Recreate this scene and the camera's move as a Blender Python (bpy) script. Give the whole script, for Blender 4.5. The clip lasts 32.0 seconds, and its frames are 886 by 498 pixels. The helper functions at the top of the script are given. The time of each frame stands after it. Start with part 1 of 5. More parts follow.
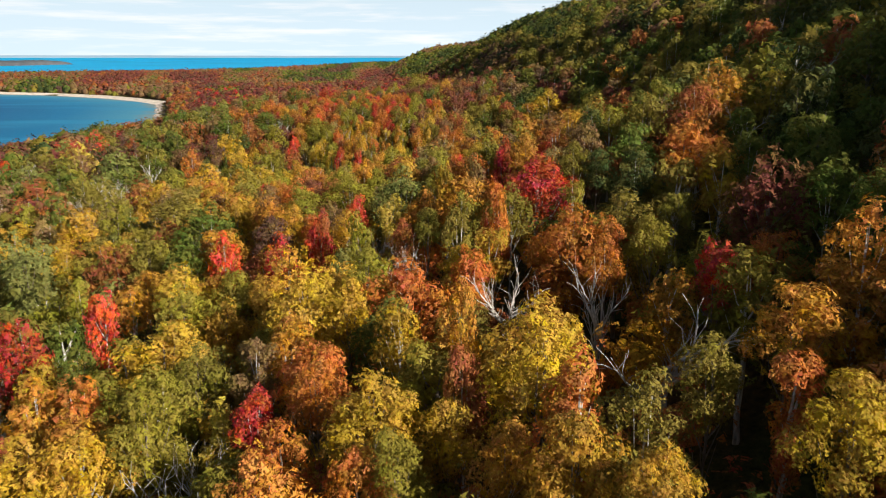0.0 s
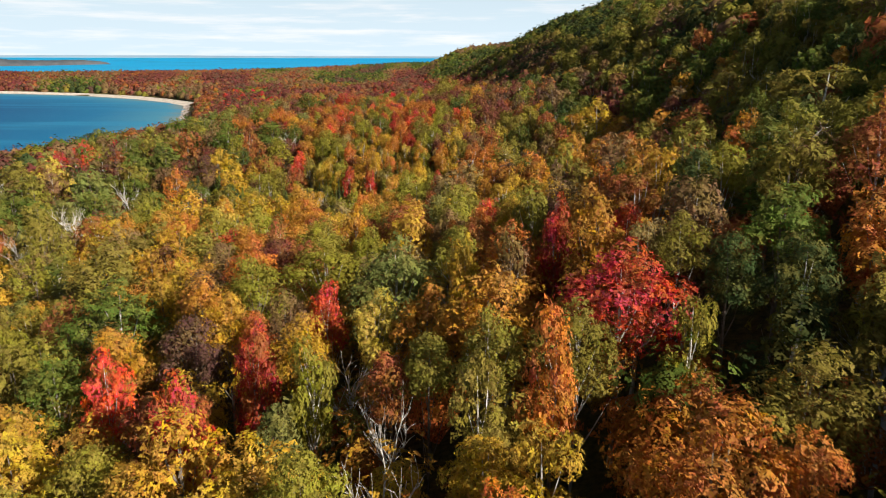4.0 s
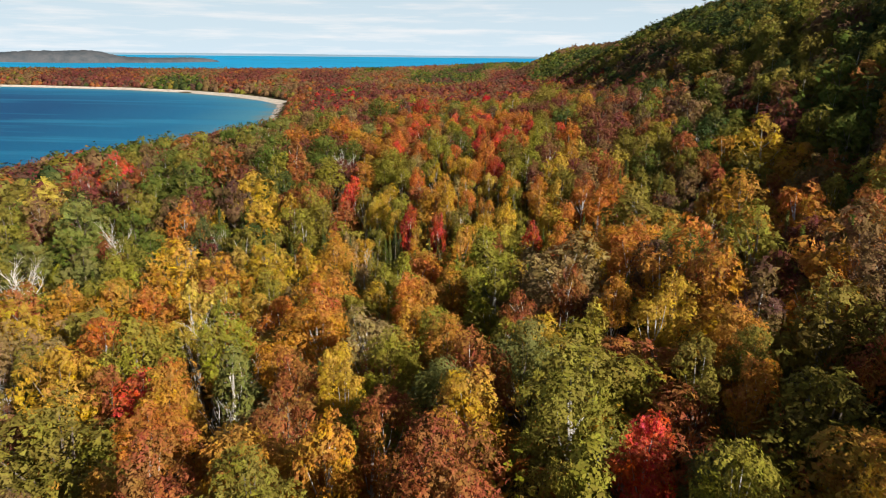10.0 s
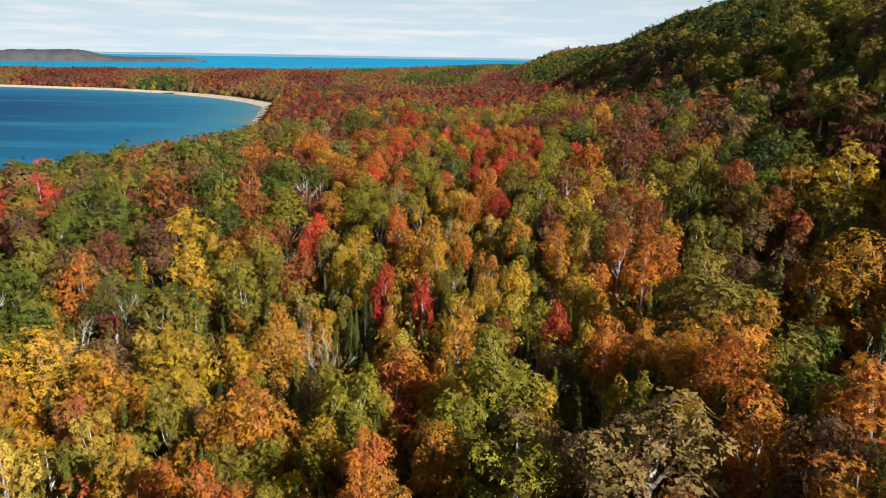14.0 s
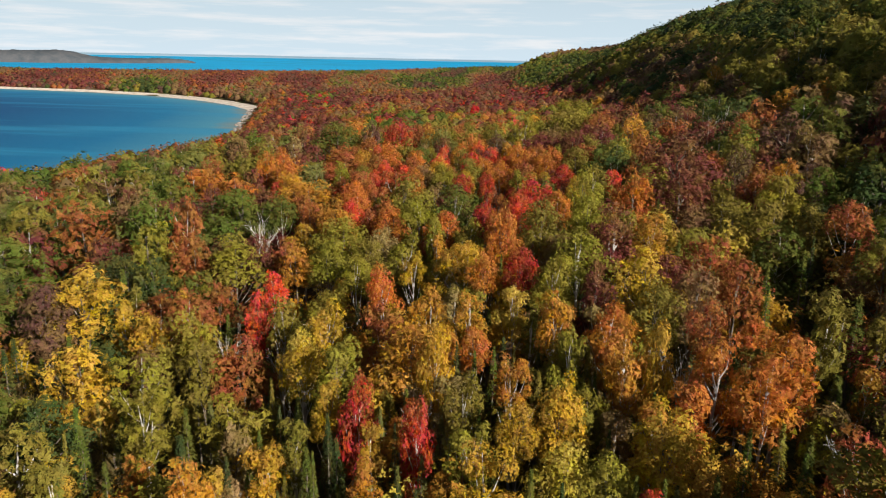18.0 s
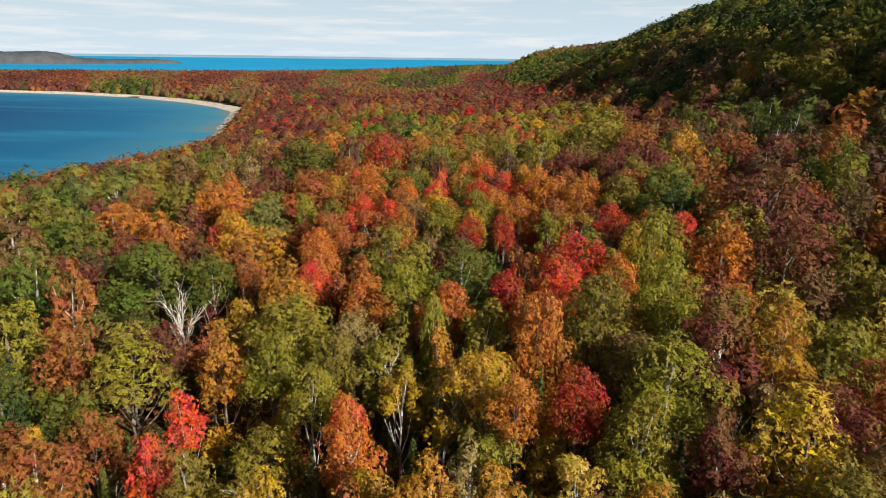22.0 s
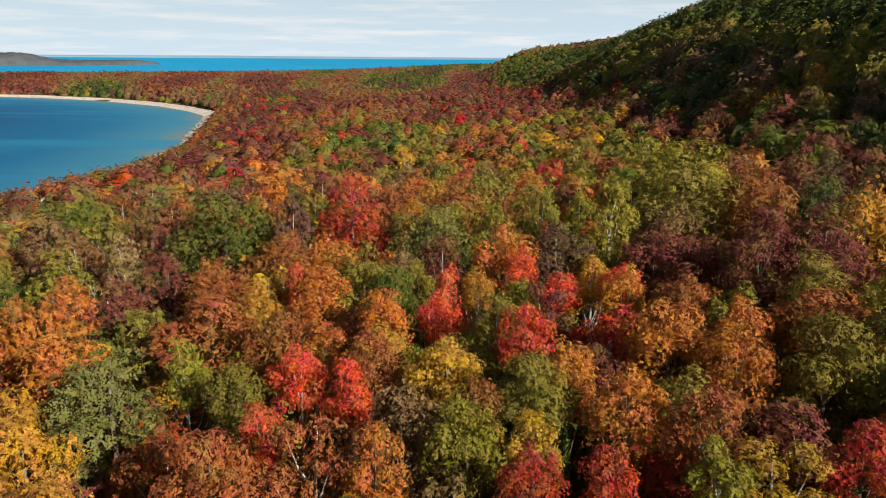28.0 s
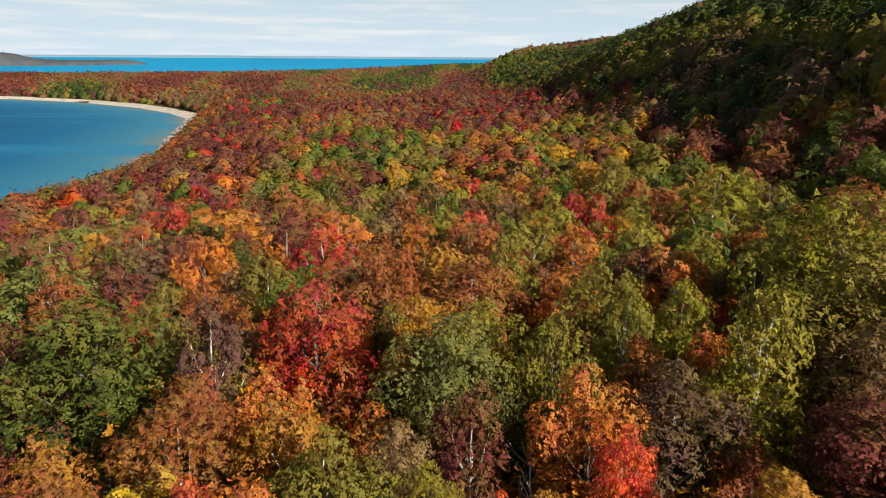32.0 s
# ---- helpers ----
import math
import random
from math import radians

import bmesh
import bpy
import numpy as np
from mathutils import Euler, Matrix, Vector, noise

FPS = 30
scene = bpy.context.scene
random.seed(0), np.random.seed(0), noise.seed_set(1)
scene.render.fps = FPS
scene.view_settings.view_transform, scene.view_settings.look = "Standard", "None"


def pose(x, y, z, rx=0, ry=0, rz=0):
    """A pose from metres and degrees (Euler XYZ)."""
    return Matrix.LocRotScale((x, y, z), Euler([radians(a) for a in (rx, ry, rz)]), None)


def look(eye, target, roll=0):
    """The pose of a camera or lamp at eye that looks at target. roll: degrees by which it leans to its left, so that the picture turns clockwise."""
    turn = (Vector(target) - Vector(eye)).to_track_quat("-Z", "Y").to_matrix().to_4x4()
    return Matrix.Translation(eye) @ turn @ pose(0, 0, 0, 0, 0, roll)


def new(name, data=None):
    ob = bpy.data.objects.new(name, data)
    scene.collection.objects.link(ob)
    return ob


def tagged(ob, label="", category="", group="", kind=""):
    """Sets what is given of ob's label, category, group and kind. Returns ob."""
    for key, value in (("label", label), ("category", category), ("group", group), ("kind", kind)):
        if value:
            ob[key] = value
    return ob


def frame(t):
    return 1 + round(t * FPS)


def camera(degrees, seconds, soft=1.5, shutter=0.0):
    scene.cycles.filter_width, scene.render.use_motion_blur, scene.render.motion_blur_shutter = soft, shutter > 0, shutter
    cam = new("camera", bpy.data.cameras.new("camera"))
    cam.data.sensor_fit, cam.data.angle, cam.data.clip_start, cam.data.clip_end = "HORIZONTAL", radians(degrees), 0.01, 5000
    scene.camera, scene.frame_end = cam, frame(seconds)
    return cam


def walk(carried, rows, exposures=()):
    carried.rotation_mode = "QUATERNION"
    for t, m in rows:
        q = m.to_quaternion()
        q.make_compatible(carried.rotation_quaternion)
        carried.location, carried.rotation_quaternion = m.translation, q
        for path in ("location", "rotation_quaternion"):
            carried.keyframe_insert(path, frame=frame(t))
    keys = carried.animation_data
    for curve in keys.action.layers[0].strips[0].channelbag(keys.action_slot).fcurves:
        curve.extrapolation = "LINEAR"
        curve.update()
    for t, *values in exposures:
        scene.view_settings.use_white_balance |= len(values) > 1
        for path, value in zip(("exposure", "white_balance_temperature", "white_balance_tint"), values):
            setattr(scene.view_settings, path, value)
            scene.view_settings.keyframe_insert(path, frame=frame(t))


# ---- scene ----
cam = camera(62.5, 32.0, soft=1.05, shutter=0.25)
METRES, EYE, TILT, LEAN, TURN = 280.0, 71.0, -14.76, 0.0, 0.0
ROWS = [
    (0.0, 0.0, 0.0, 0.0, 0.0, 0.0, -0.0),
    (0.5, 0.0009, 0.015, 0.0043, -0.04, -0.0, -0.01),
    (1.0, 0.0015, 0.0301, 0.0086, 0.01, -0.0, -0.03),
    (1.5, 0.0022, 0.0454, 0.0131, 0.15, 0.01, -0.08),
    (2.0, 0.0027, 0.0605, 0.0175, 0.34, 0.02, -0.14),
    (2.5, 0.0032, 0.0758, 0.0219, 0.66, 0.03, -0.26),
    (3.0, 0.0036, 0.0911, 0.026, 1.17, 0.04, -0.41),
    (3.5, 0.0039, 0.1066, 0.0303, 1.79, 0.04, -0.59),
    (5.5, 0.0036, 0.1682, 0.0473, 4.61, -0.06, -1.39),
    (6.0, 0.0031, 0.1836, 0.0512, 5.38, -0.07, -1.64),
    (6.5, 0.0025, 0.1988, 0.0547, 6.12, -0.08, -1.87),
    (7.0, 0.0019, 0.2139, 0.0583, 6.83, -0.09, -2.1),
    (7.5, 0.0009, 0.2292, 0.062, 7.41, -0.1, -2.3),
    (8.0, -0.0004, 0.2455, 0.0663, 8.04, -0.13, -2.48),
    (8.5, -0.0017, 0.2596, 0.07, 8.45, -0.16, -2.65),
    (9.0, -0.0032, 0.2748, 0.0739, 8.79, -0.17, -2.78),
    (9.5, -0.0049, 0.2907, 0.0781, 9.3, -0.2, -2.96),
    (10.0, -0.0064, 0.3047, 0.0818, 9.68, -0.22, -3.09),
    (10.5, -0.0082, 0.32, 0.0856, 9.65, -0.2, -3.11),
    (11.0, -0.0105, 0.3363, 0.09, 9.54, -0.19, -3.12),
    (11.5, -0.0128, 0.3505, 0.0939, 9.45, -0.18, -3.14),
    (12.0, -0.0155, 0.3659, 0.0982, 9.35, -0.14, -3.16),
    (12.5, -0.0183, 0.3821, 0.1029, 9.24, -0.12, -3.19),
    (13.0, -0.0209, 0.3959, 0.107, 9.14, -0.11, -3.22),
    (13.5, -0.0238, 0.4109, 0.1114, 9.06, -0.09, -3.23),
    (14.0, -0.0271, 0.4266, 0.1159, 8.95, -0.08, -3.28),
    (14.5, -0.0302, 0.4405, 0.1197, 8.85, -0.04, -3.34),
    (15.0, -0.0336, 0.4556, 0.1241, 8.75, -0.01, -3.4),
    (15.5, -0.037, 0.4717, 0.1287, 8.66, 0.01, -3.41),
    (17.5, -0.0488, 0.5298, 0.1438, 8.32, 0.08, -3.29),
    (18.0, -0.0518, 0.5444, 0.1474, 8.24, 0.1, -3.27),
    (18.5, -0.0547, 0.56, 0.1513, 8.18, 0.1, -3.2),
    (19.0, -0.0574, 0.5737, 0.1548, 8.1, 0.11, -3.13),
    (19.5, -0.0602, 0.5884, 0.1587, 8.02, 0.1, -3.05),
    (20.0, -0.0633, 0.6043, 0.1627, 7.93, 0.1, -2.97),
    (20.5, -0.0658, 0.6182, 0.1662, 7.86, 0.09, -2.91),
    (21.0, -0.0685, 0.6331, 0.1701, 7.77, 0.08, -2.86),
    (21.5, -0.0715, 0.649, 0.1743, 7.67, 0.06, -2.77),
    (22.0, -0.074, 0.6627, 0.1781, 7.59, 0.03, -2.69),
    (22.5, -0.0767, 0.6777, 0.182, 7.51, 0.04, -2.59),
    (23.0, -0.0798, 0.6934, 0.1865, 7.39, 0.04, -2.56),
    (23.5, -0.0824, 0.7072, 0.1905, 7.32, 0.05, -2.5),
    (24.0, -0.0851, 0.7219, 0.1948, 7.24, 0.04, -2.47),
    (24.5, -0.0879, 0.7375, 0.1994, 7.15, 0.04, -2.35),
    (25.0, -0.0904, 0.7513, 0.2033, 7.07, 0.03, -2.28),
    (25.5, -0.0931, 0.7659, 0.2075, 6.96, 0.01, -2.24),
    (27.5, -0.104, 0.8241, 0.2239, 6.54, 0.0, -2.12),
    (28.0, -0.1066, 0.8378, 0.2277, 6.45, 0.01, -2.09),
    (28.5, -0.1092, 0.8523, 0.2319, 6.37, -0.01, -2.06),
    (29.0, -0.1121, 0.8679, 0.2362, 6.27, -0.01, -2.03),
    (29.5, -0.1147, 0.8815, 0.24, 6.18, -0.01, -2.01),
    (30.0, -0.1173, 0.8951, 0.2437, 6.08, -0.01, -2.0),
    (30.5, -0.1202, 0.9106, 0.2481, 5.99, -0.02, -1.96),
    (31.0, -0.1227, 0.9239, 0.2518, 5.92, -0.01, -1.94),
    (31.5, -0.1254, 0.9382, 0.2558, 5.83, -0.02, -1.88),
    (32.0, -0.1283, 0.9536, 0.26, 5.73, -0.0, -1.86),
]
walk(cam, [(t, pose(0, 0, EYE, TILT, LEAN, TURN) @ pose(METRES * x, METRES * y, METRES * z, 90 + pitch, roll, yaw)) for t, x, y, z, yaw, pitch, roll in ROWS],
     exposures=((0.0, 1.03), (4.0, 1.00), (8.0, 0.88), (15.0, 0.80), (25.0, 0.76), (32.0, 0.78)))

# ---- light: midday autumn sun from behind and to the right, thin cloud over the lake ----
SUN_AZ, SUN_EL = 124.0, 27.2          # degrees clockwise from straight ahead, and above the horizon
sun_dir = Vector((math.sin(radians(SUN_AZ)) * math.cos(radians(SUN_EL)), math.cos(radians(SUN_AZ)) * math.cos(radians(SUN_EL)), math.sin(radians(SUN_EL))))
sun_data = bpy.data.lights.new("sun", "SUN")
sun_data.energy, sun_data.angle, sun_data.color = 5.0, radians(0.53), (1.0, 0.92, 0.82)
sun = new("sun", sun_data)
sun.matrix_world = look((0, 0, 400), Vector((0, 0, 400)) - sun_dir)


class Nodes:
    """A node tree, with short calls to add and join nodes."""

    def __init__(self, tree):
        self.tree = tree
        tree.nodes.clear()

    def add(self, kind, attribute_name=""):
        n = self.tree.nodes.new(kind)
        if attribute_name:
            n.attribute_name = attribute_name
        return n

    def join(self, a, b):
        self.tree.links.new(a, b)

    def ramp(self, fac, stops):
        n = self.tree.nodes.new("ShaderNodeValToRGB")
        while len(n.color_ramp.elements) < len(stops):
            n.color_ramp.elements.new(0.5)
        for e, (p, c) in zip(n.color_ramp.elements, stops):
            e.position, e.color = p, (*c, 1)
        self.join(fac, n.inputs[0])
        return n.outputs[0]

    def mix(self, fac, a, b, how="MIX"):
        n = self.tree.nodes.new("ShaderNodeMix")
        n.data_type, n.blend_type = "RGBA", how
        for sock, v in ((n.inputs[0], fac), (n.inputs[6], a), (n.inputs[7], b)):
            if isinstance(v, bpy.types.NodeSocket):
                self.join(v, sock)
            else:
                sock.default_value = v if not isinstance(v, tuple) else (*v, 1)
        return n.outputs[2]

    def math(self, how, a, b=0.0, c=0.0):
        n = self.tree.nodes.new("ShaderNodeMath")
        n.operation = how
        for sock, v in zip(n.inputs, (a, b, c)):
            if isinstance(v, bpy.types.NodeSocket):
                self.join(v, sock)
            else:
                sock.default_value = v
        return n.outputs[0]

    def noise(self, vector, scale, detail=3.0, rough=0.55):
        n = self.tree.nodes.new("ShaderNodeTexNoise")
        n.inputs["Scale"].default_value, n.inputs["Detail"].default_value, n.inputs["Roughness"].default_value = scale, detail, rough
        if vector is not None:
            self.join(vector, n.inputs["Vector"])
        return n.outputs[0]


world = bpy.data.worlds.new("sky")
scene.world = world
world.use_nodes = True
w = Nodes(world.node_tree)
sky = w.add("ShaderNodeTexSky")
sky.sky_type, sky.sun_disc, sky.sun_elevation, sky.sun_rotation = "NISHITA", False, radians(SUN_EL), radians(SUN_AZ)
coords = w.add("ShaderNodeTexCoord")
stretch = w.add("ShaderNodeMapping")
stretch.inputs["Scale"].default_value = (1.0, 1.0, 13.0)
w.join(coords.outputs["Generated"], stretch.inputs["Vector"])
veil = w.noise(stretch.outputs[0], 7.5, 7.0, 0.6)
axes = w.add("ShaderNodeSeparateXYZ")
w.join(coords.outputs["Generated"], axes.inputs[0])
haze = w.ramp(axes.outputs[2], [(0.0, (0.85, 0.85, 0.85)), (0.09, (0.7, 0.7, 0.7)), (0.26, (0.2, 0.2, 0.2)), (0.6, (0.03, 0.03, 0.03))])
streaks = w.ramp(veil, [(0.47, (0.0, 0.0, 0.0)), (0.68, (1.0, 1.0, 1.0))])
low = w.mix(streaks, (22.2, 27.0, 30.6), (29.6, 30.8, 32.2))
sky_mixed = w.mix(haze, sky.outputs[0], low)
back = w.add("ShaderNodeBackground")
back.inputs["Strength"].default_value = 0.0195
w.join(sky_mixed, back.inputs["Color"])
wout = w.add("ShaderNodeOutputWorld")
w.join(back.outputs[0], wout.inputs["Surface"])


# ---- materials ----
def material(name):
    m = bpy.data.materials.new(name)
    m.use_nodes = True
    n = Nodes(m.node_tree)
    out = n.add("ShaderNodeOutputMaterial")
    return m, n, out


def principled(n, out, colour, rough=0.7, spec=0.3, bump=None, strength=0.3, distance=0.05):
    p = n.add("ShaderNodeBsdfPrincipled")
    if isinstance(colour, tuple):
        p.inputs["Base Color"].default_value = (*colour, 1)
    else:
        n.join(colour, p.inputs["Base Color"])
    p.inputs["Roughness"].default_value = rough
    p.inputs["Specular IOR Level"].default_value = spec
    if bump is not None:
        b = n.add("ShaderNodeBump")
        b.inputs["Strength"].default_value, b.inputs["Distance"].default_value = strength, distance
        n.join(bump, b.inputs["Height"])
        n.join(b.outputs[0], p.inputs["Normal"])
    n.join(p.outputs[0], out.inputs["Surface"])
    return p


def leaf_material(name, per_object, near=False):
    """Autumn leaves: the tree's own colour, varied from tree to tree, patch to patch and leaf to leaf; some light shines through, and the sprays are ragged."""
    m, n, out = material(name)
    geo = n.add("ShaderNodeNewGeometry")
    tc = n.add("ShaderNodeTexCoord")
    if per_object:
        base = n.add("ShaderNodeObjectInfo").outputs["Color"]
    else:
        base = n.add("ShaderNodeAttribute", attribute_name="leaf_colour").outputs["Color"]
    cells = n.tree.nodes.new("ShaderNodeTexVoronoi")
    cells.inputs["Scale"].default_value = 7.6 if per_object else 7.0 if near else 1.5
    n.join(tc.outputs["Object"], cells.inputs["Vector"])
    tone = n.add("ShaderNodeSeparateColor")
    n.join(cells.outputs["Color"], tone.inputs[0])
    patch = n.noise(tc.outputs["Object"], 0.45 if per_object else 0.11, 2.0)
    single = n.math("ADD", n.math("MULTIPLY", geo.outputs["Random Per Island"], 0.5), n.math("MULTIPLY", tone.outputs[0], 0.5))
    hsv = n.add("ShaderNodeHueSaturation")
    n.join(base, hsv.inputs["Color"])
    n.join(n.math("ADD", n.math("MULTIPLY_ADD", single, 0.05, 0.475), n.math("MULTIPLY_ADD", patch, 0.07, -0.035)), hsv.inputs["Hue"])
    n.join(n.math("MULTIPLY_ADD", single, 0.46 if per_object or near else 0.26, 0.75 if per_object or near else 0.87), hsv.inputs["Value"])
    n.join(n.math("MULTIPLY_ADD", patch, 0.3, 0.84), hsv.inputs["Saturation"])
    if per_object:           # some boughs are still half green, elsewhere on every tree
        shift = n.add("ShaderNodeVectorMath")
        n.join(tc.outputs["Object"], shift.inputs[0])
        apart = n.add("ShaderNodeCombineXYZ")
        n.join(n.math("MULTIPLY", n.add("ShaderNodeObjectInfo").outputs["Random"], 60.0), apart.inputs[0])
        n.join(apart.outputs[0], shift.inputs[1])
        turning = n.ramp(n.noise(shift.outputs[0], 0.34, 3.0, 0.65), [(0.44, (0, 0, 0)), (0.64, (0.5, 0.5, 0.5))])
    else:
        turning = n.ramp(n.noise(tc.outputs["Object"], 0.16, 3.0, 0.7), [(0.48, (0, 0, 0)), (0.7, (0.42, 0.42, 0.42))])
    leaf = n.mix(turning, hsv.outputs[0], (0.21, 0.165, 0.030))
    diff = n.add("ShaderNodeBsdfPrincipled")
    diff.inputs["Roughness"].default_value, diff.inputs["Specular IOR Level"].default_value = 0.75, 0.08
    n.join(leaf, diff.inputs["Base Color"])
    thin = n.add("ShaderNodeBsdfTranslucent")
    n.join(leaf, thin.inputs["Color"])
    both = n.add("ShaderNodeMixShader")
    both.inputs[0].default_value = 0.24
    n.join(diff.outputs[0], both.inputs[1])
    n.join(thin.outputs[0], both.inputs[2])
    gap = n.add("ShaderNodeBsdfTransparent")
    ragged = n.add("ShaderNodeMixShader")
    n.join(n.math("GREATER_THAN", cells.outputs["Distance"], 0.56 if per_object or near else 0.76), ragged.inputs[0])
    n.join(both.outputs[0], ragged.inputs[1])
    n.join(gap.outputs[0], ragged.inputs[2])
    n.join(ragged.outputs[0], out.inputs["Surface"])
    return m


LEAF = leaf_material("autumn_leaf", True)
WOODS = leaf_material("far_leaf", False)
YOUNG = leaf_material("young_leaf", False, near=True)


def bark_material(name, light, dark, scale):
    m, n, out = material(name)
    tc = n.add("ShaderNodeTexCoord")
    mp = n.add("ShaderNodeMapping")
    mp.inputs["Scale"].default_value = (1, 1, 0.35)
    n.join(tc.outputs["Object"], mp.inputs["Vector"])
    v = n.noise(mp.outputs[0], scale, 5.0, 0.65)
    principled(n, out, n.ramp(v, [(0.35, dark), (0.62, light)]), 0.85, 0.2, v, 0.5, 0.05)
    return m


BARK = bark_material("grey_brown_bark", (0.22, 0.18, 0.14), (0.09, 0.07, 0.055), 3.0)
PALE = bark_material("pale_birch_bark", (0.62, 0.58, 0.52), (0.25, 0.22, 0.19), 2.2)
SILVER = bark_material("weathered_grey_wood", (0.56, 0.53, 0.50), (0.26, 0.24, 0.23), 2.6)


def ground_material():
    m, n, out = material("leaf_litter")
    tc = n.add("ShaderNodeTexCoord")
    big = n.noise(tc.outputs["Object"], 0.06, 4.0)
    fine = n.noise(tc.outputs["Object"], 1.7, 6.0, 0.7)
    litter = n.ramp(fine, [(0.3, (0.035, 0.028, 0.016)), (0.55, (0.12, 0.075, 0.03)), (0.75, (0.21, 0.12, 0.04))])
    fern = n.ramp(fine, [(0.3, (0.025, 0.03, 0.012)), (0.7, (0.11, 0.12, 0.03))])
    principled(n, out, n.mix(n.ramp(big, [(0.42, (0, 0, 0)), (0.6, (1, 1, 1))]), litter, fern), 0.95, 0.1, fine, 0.8, 0.3)
    return m


def water_material():
    m, n, out = material("lake_water")
    tc = n.add("ShaderNodeTexCoord")
    depth = n.add("ShaderNodeAttribute", attribute_name="depth").outputs["Fac"]
    mp = n.add("ShaderNodeMapping")
    mp.inputs["Scale"].default_value = (0.13, 1.0, 1.0)
    mp.inputs["Rotation"].default_value = (0, 0, radians(-18))
    n.join(tc.outputs["Object"], mp.inputs["Vector"])
    streak = n.noise(mp.outputs[0], 0.016, 5.0, 0.6)
    # These blues hold reflected sky as well as the water's own colour.
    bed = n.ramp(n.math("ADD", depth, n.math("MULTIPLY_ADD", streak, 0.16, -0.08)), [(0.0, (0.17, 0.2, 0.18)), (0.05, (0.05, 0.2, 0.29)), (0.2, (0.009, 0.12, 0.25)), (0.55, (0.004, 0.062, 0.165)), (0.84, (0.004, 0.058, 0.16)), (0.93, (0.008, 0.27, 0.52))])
    tint = n.mix(n.ramp(streak, [(0.5, (0, 0, 0)), (0.62, (0.6, 0.6, 0.6))]), bed, (0.025, 0.20, 0.34))
    ripple = n.noise(tc.outputs["Object"], 0.35, 6.0, 0.7)
    p = principled(n, out, tint, 0.4, 0.1, ripple, 0.35, 0.4)
    p.inputs["IOR"].default_value = 1.06
    return m


def sand_material():
    m, n, out = material("pale_beach_sand")
    tc = n.add("ShaderNodeTexCoord")
    v = n.noise(tc.outputs["Object"], 0.12, 5.0, 0.7)
    principled(n, out, n.ramp(v, [(0.3, (0.36, 0.29, 0.22)), (0.55, (0.62, 0.54, 0.45)), (0.75, (0.72, 0.66, 0.58))]), 0.95, 0.1, v, 0.3, 0.2)
    return m


def rock_material():
    m, n, out = material("shore_rock")
    tc = n.add("ShaderNodeTexCoord")
    v = n.noise(tc.outputs["Object"], 0.8, 5.0, 0.7)
    principled(n, out, n.ramp(v, [(0.3, (0.12, 0.1, 0.09)), (0.7, (0.42, 0.36, 0.31))]), 0.9, 0.2, v, 0.6, 0.2)
    return m


def haze_material(name, low, high, scale):
    m, n, out = material(name)
    tc = n.add("ShaderNodeTexCoord")
    v = n.noise(tc.outputs["Object"], scale, 5.0, 0.7)
    principled(n, out, n.ramp(v, [(0.3, low), (0.7, high)]), 1.0, 0.0)
    return m


GROUND, WATER, SAND, ROCK = ground_material(), water_material(), sand_material(), rock_material()
# Distance haze is put into these base colours; the air itself is clear.
ISLAND = haze_material("haze_tinted_wooded_land", (0.050, 0.062, 0.072), (0.098, 0.100, 0.105), 0.02)
COAST = haze_material("haze_tinted_coast", (0.15, 0.24, 0.31), (0.20, 0.29, 0.36), 0.004)

# ---- the lie of the land ----
SHORE = np.array([(-420, -700), (-320, 100), (-280, 330), (-262, 450), (-256, 600), (-290, 745), (-316, 825), (-354, 925), (-394, 1034), (-434, 1140), (-496, 1220), (-580, 1305),
                  (-733, 1412), (-900, 1478), (-1150, 1512), (-1700, 1512), (-2700, 1400)], float)
FAR_COAST = ((-3500, 2300), (-2300, 2330), (-1650, 2480), (-1280, 2800), (-1000, 3050), (-800, 3500), (-620, 3900), (-400, 4300), (3500, 4700))


def smooth(a, b, v):
    k = np.clip((v - a) / (b - a), 0, 1)
    return k * k * (3 - 2 * k)


def shore_distance(x, y):
    """Metres inland from the bay's shore; minus in the water."""
    best = np.full(np.shape(x), 1e9)
    for (ax, ay), (bx, by) in zip(SHORE[:-1], SHORE[1:]):
        dx, dy = bx - ax, by - ay
        k = np.clip(((x - ax) * dx + (y - ay) * dy) / (dx * dx + dy * dy), 0, 1)
        best = np.minimum(best, np.hypot(x - ax - k * dx, y - ay - k * dy))
    edge = np.interp(y, SHORE[:15, 1], SHORE[:15, 0])
    wet = (x < edge) & (y < np.interp(-x, -SHORE[14:, 0], SHORE[14:, 1])) & (y < 1512)
    best = np.where(wet, -best, best)
    coast = np.interp(x, [p[0] for p in FAR_COAST], [p[1] for p in FAR_COAST]) - y
    return np.minimum(best, coast * 0.75)


def rise(x, y):
    """The lake's far reach climbs to the eye's level, as the true horizon does."""
    r = np.hypot(x, y - 150)
    return 67.0 * np.clip((r - 2800) / 2050, 0, 1.02) ** 2


def wave(x, y, a, b, c):
    return np.sin(x * a + c) * np.cos(y * b - c * 1.7) + 0.5 * np.sin(x * a * 2.3 - y * b * 1.9 + c)


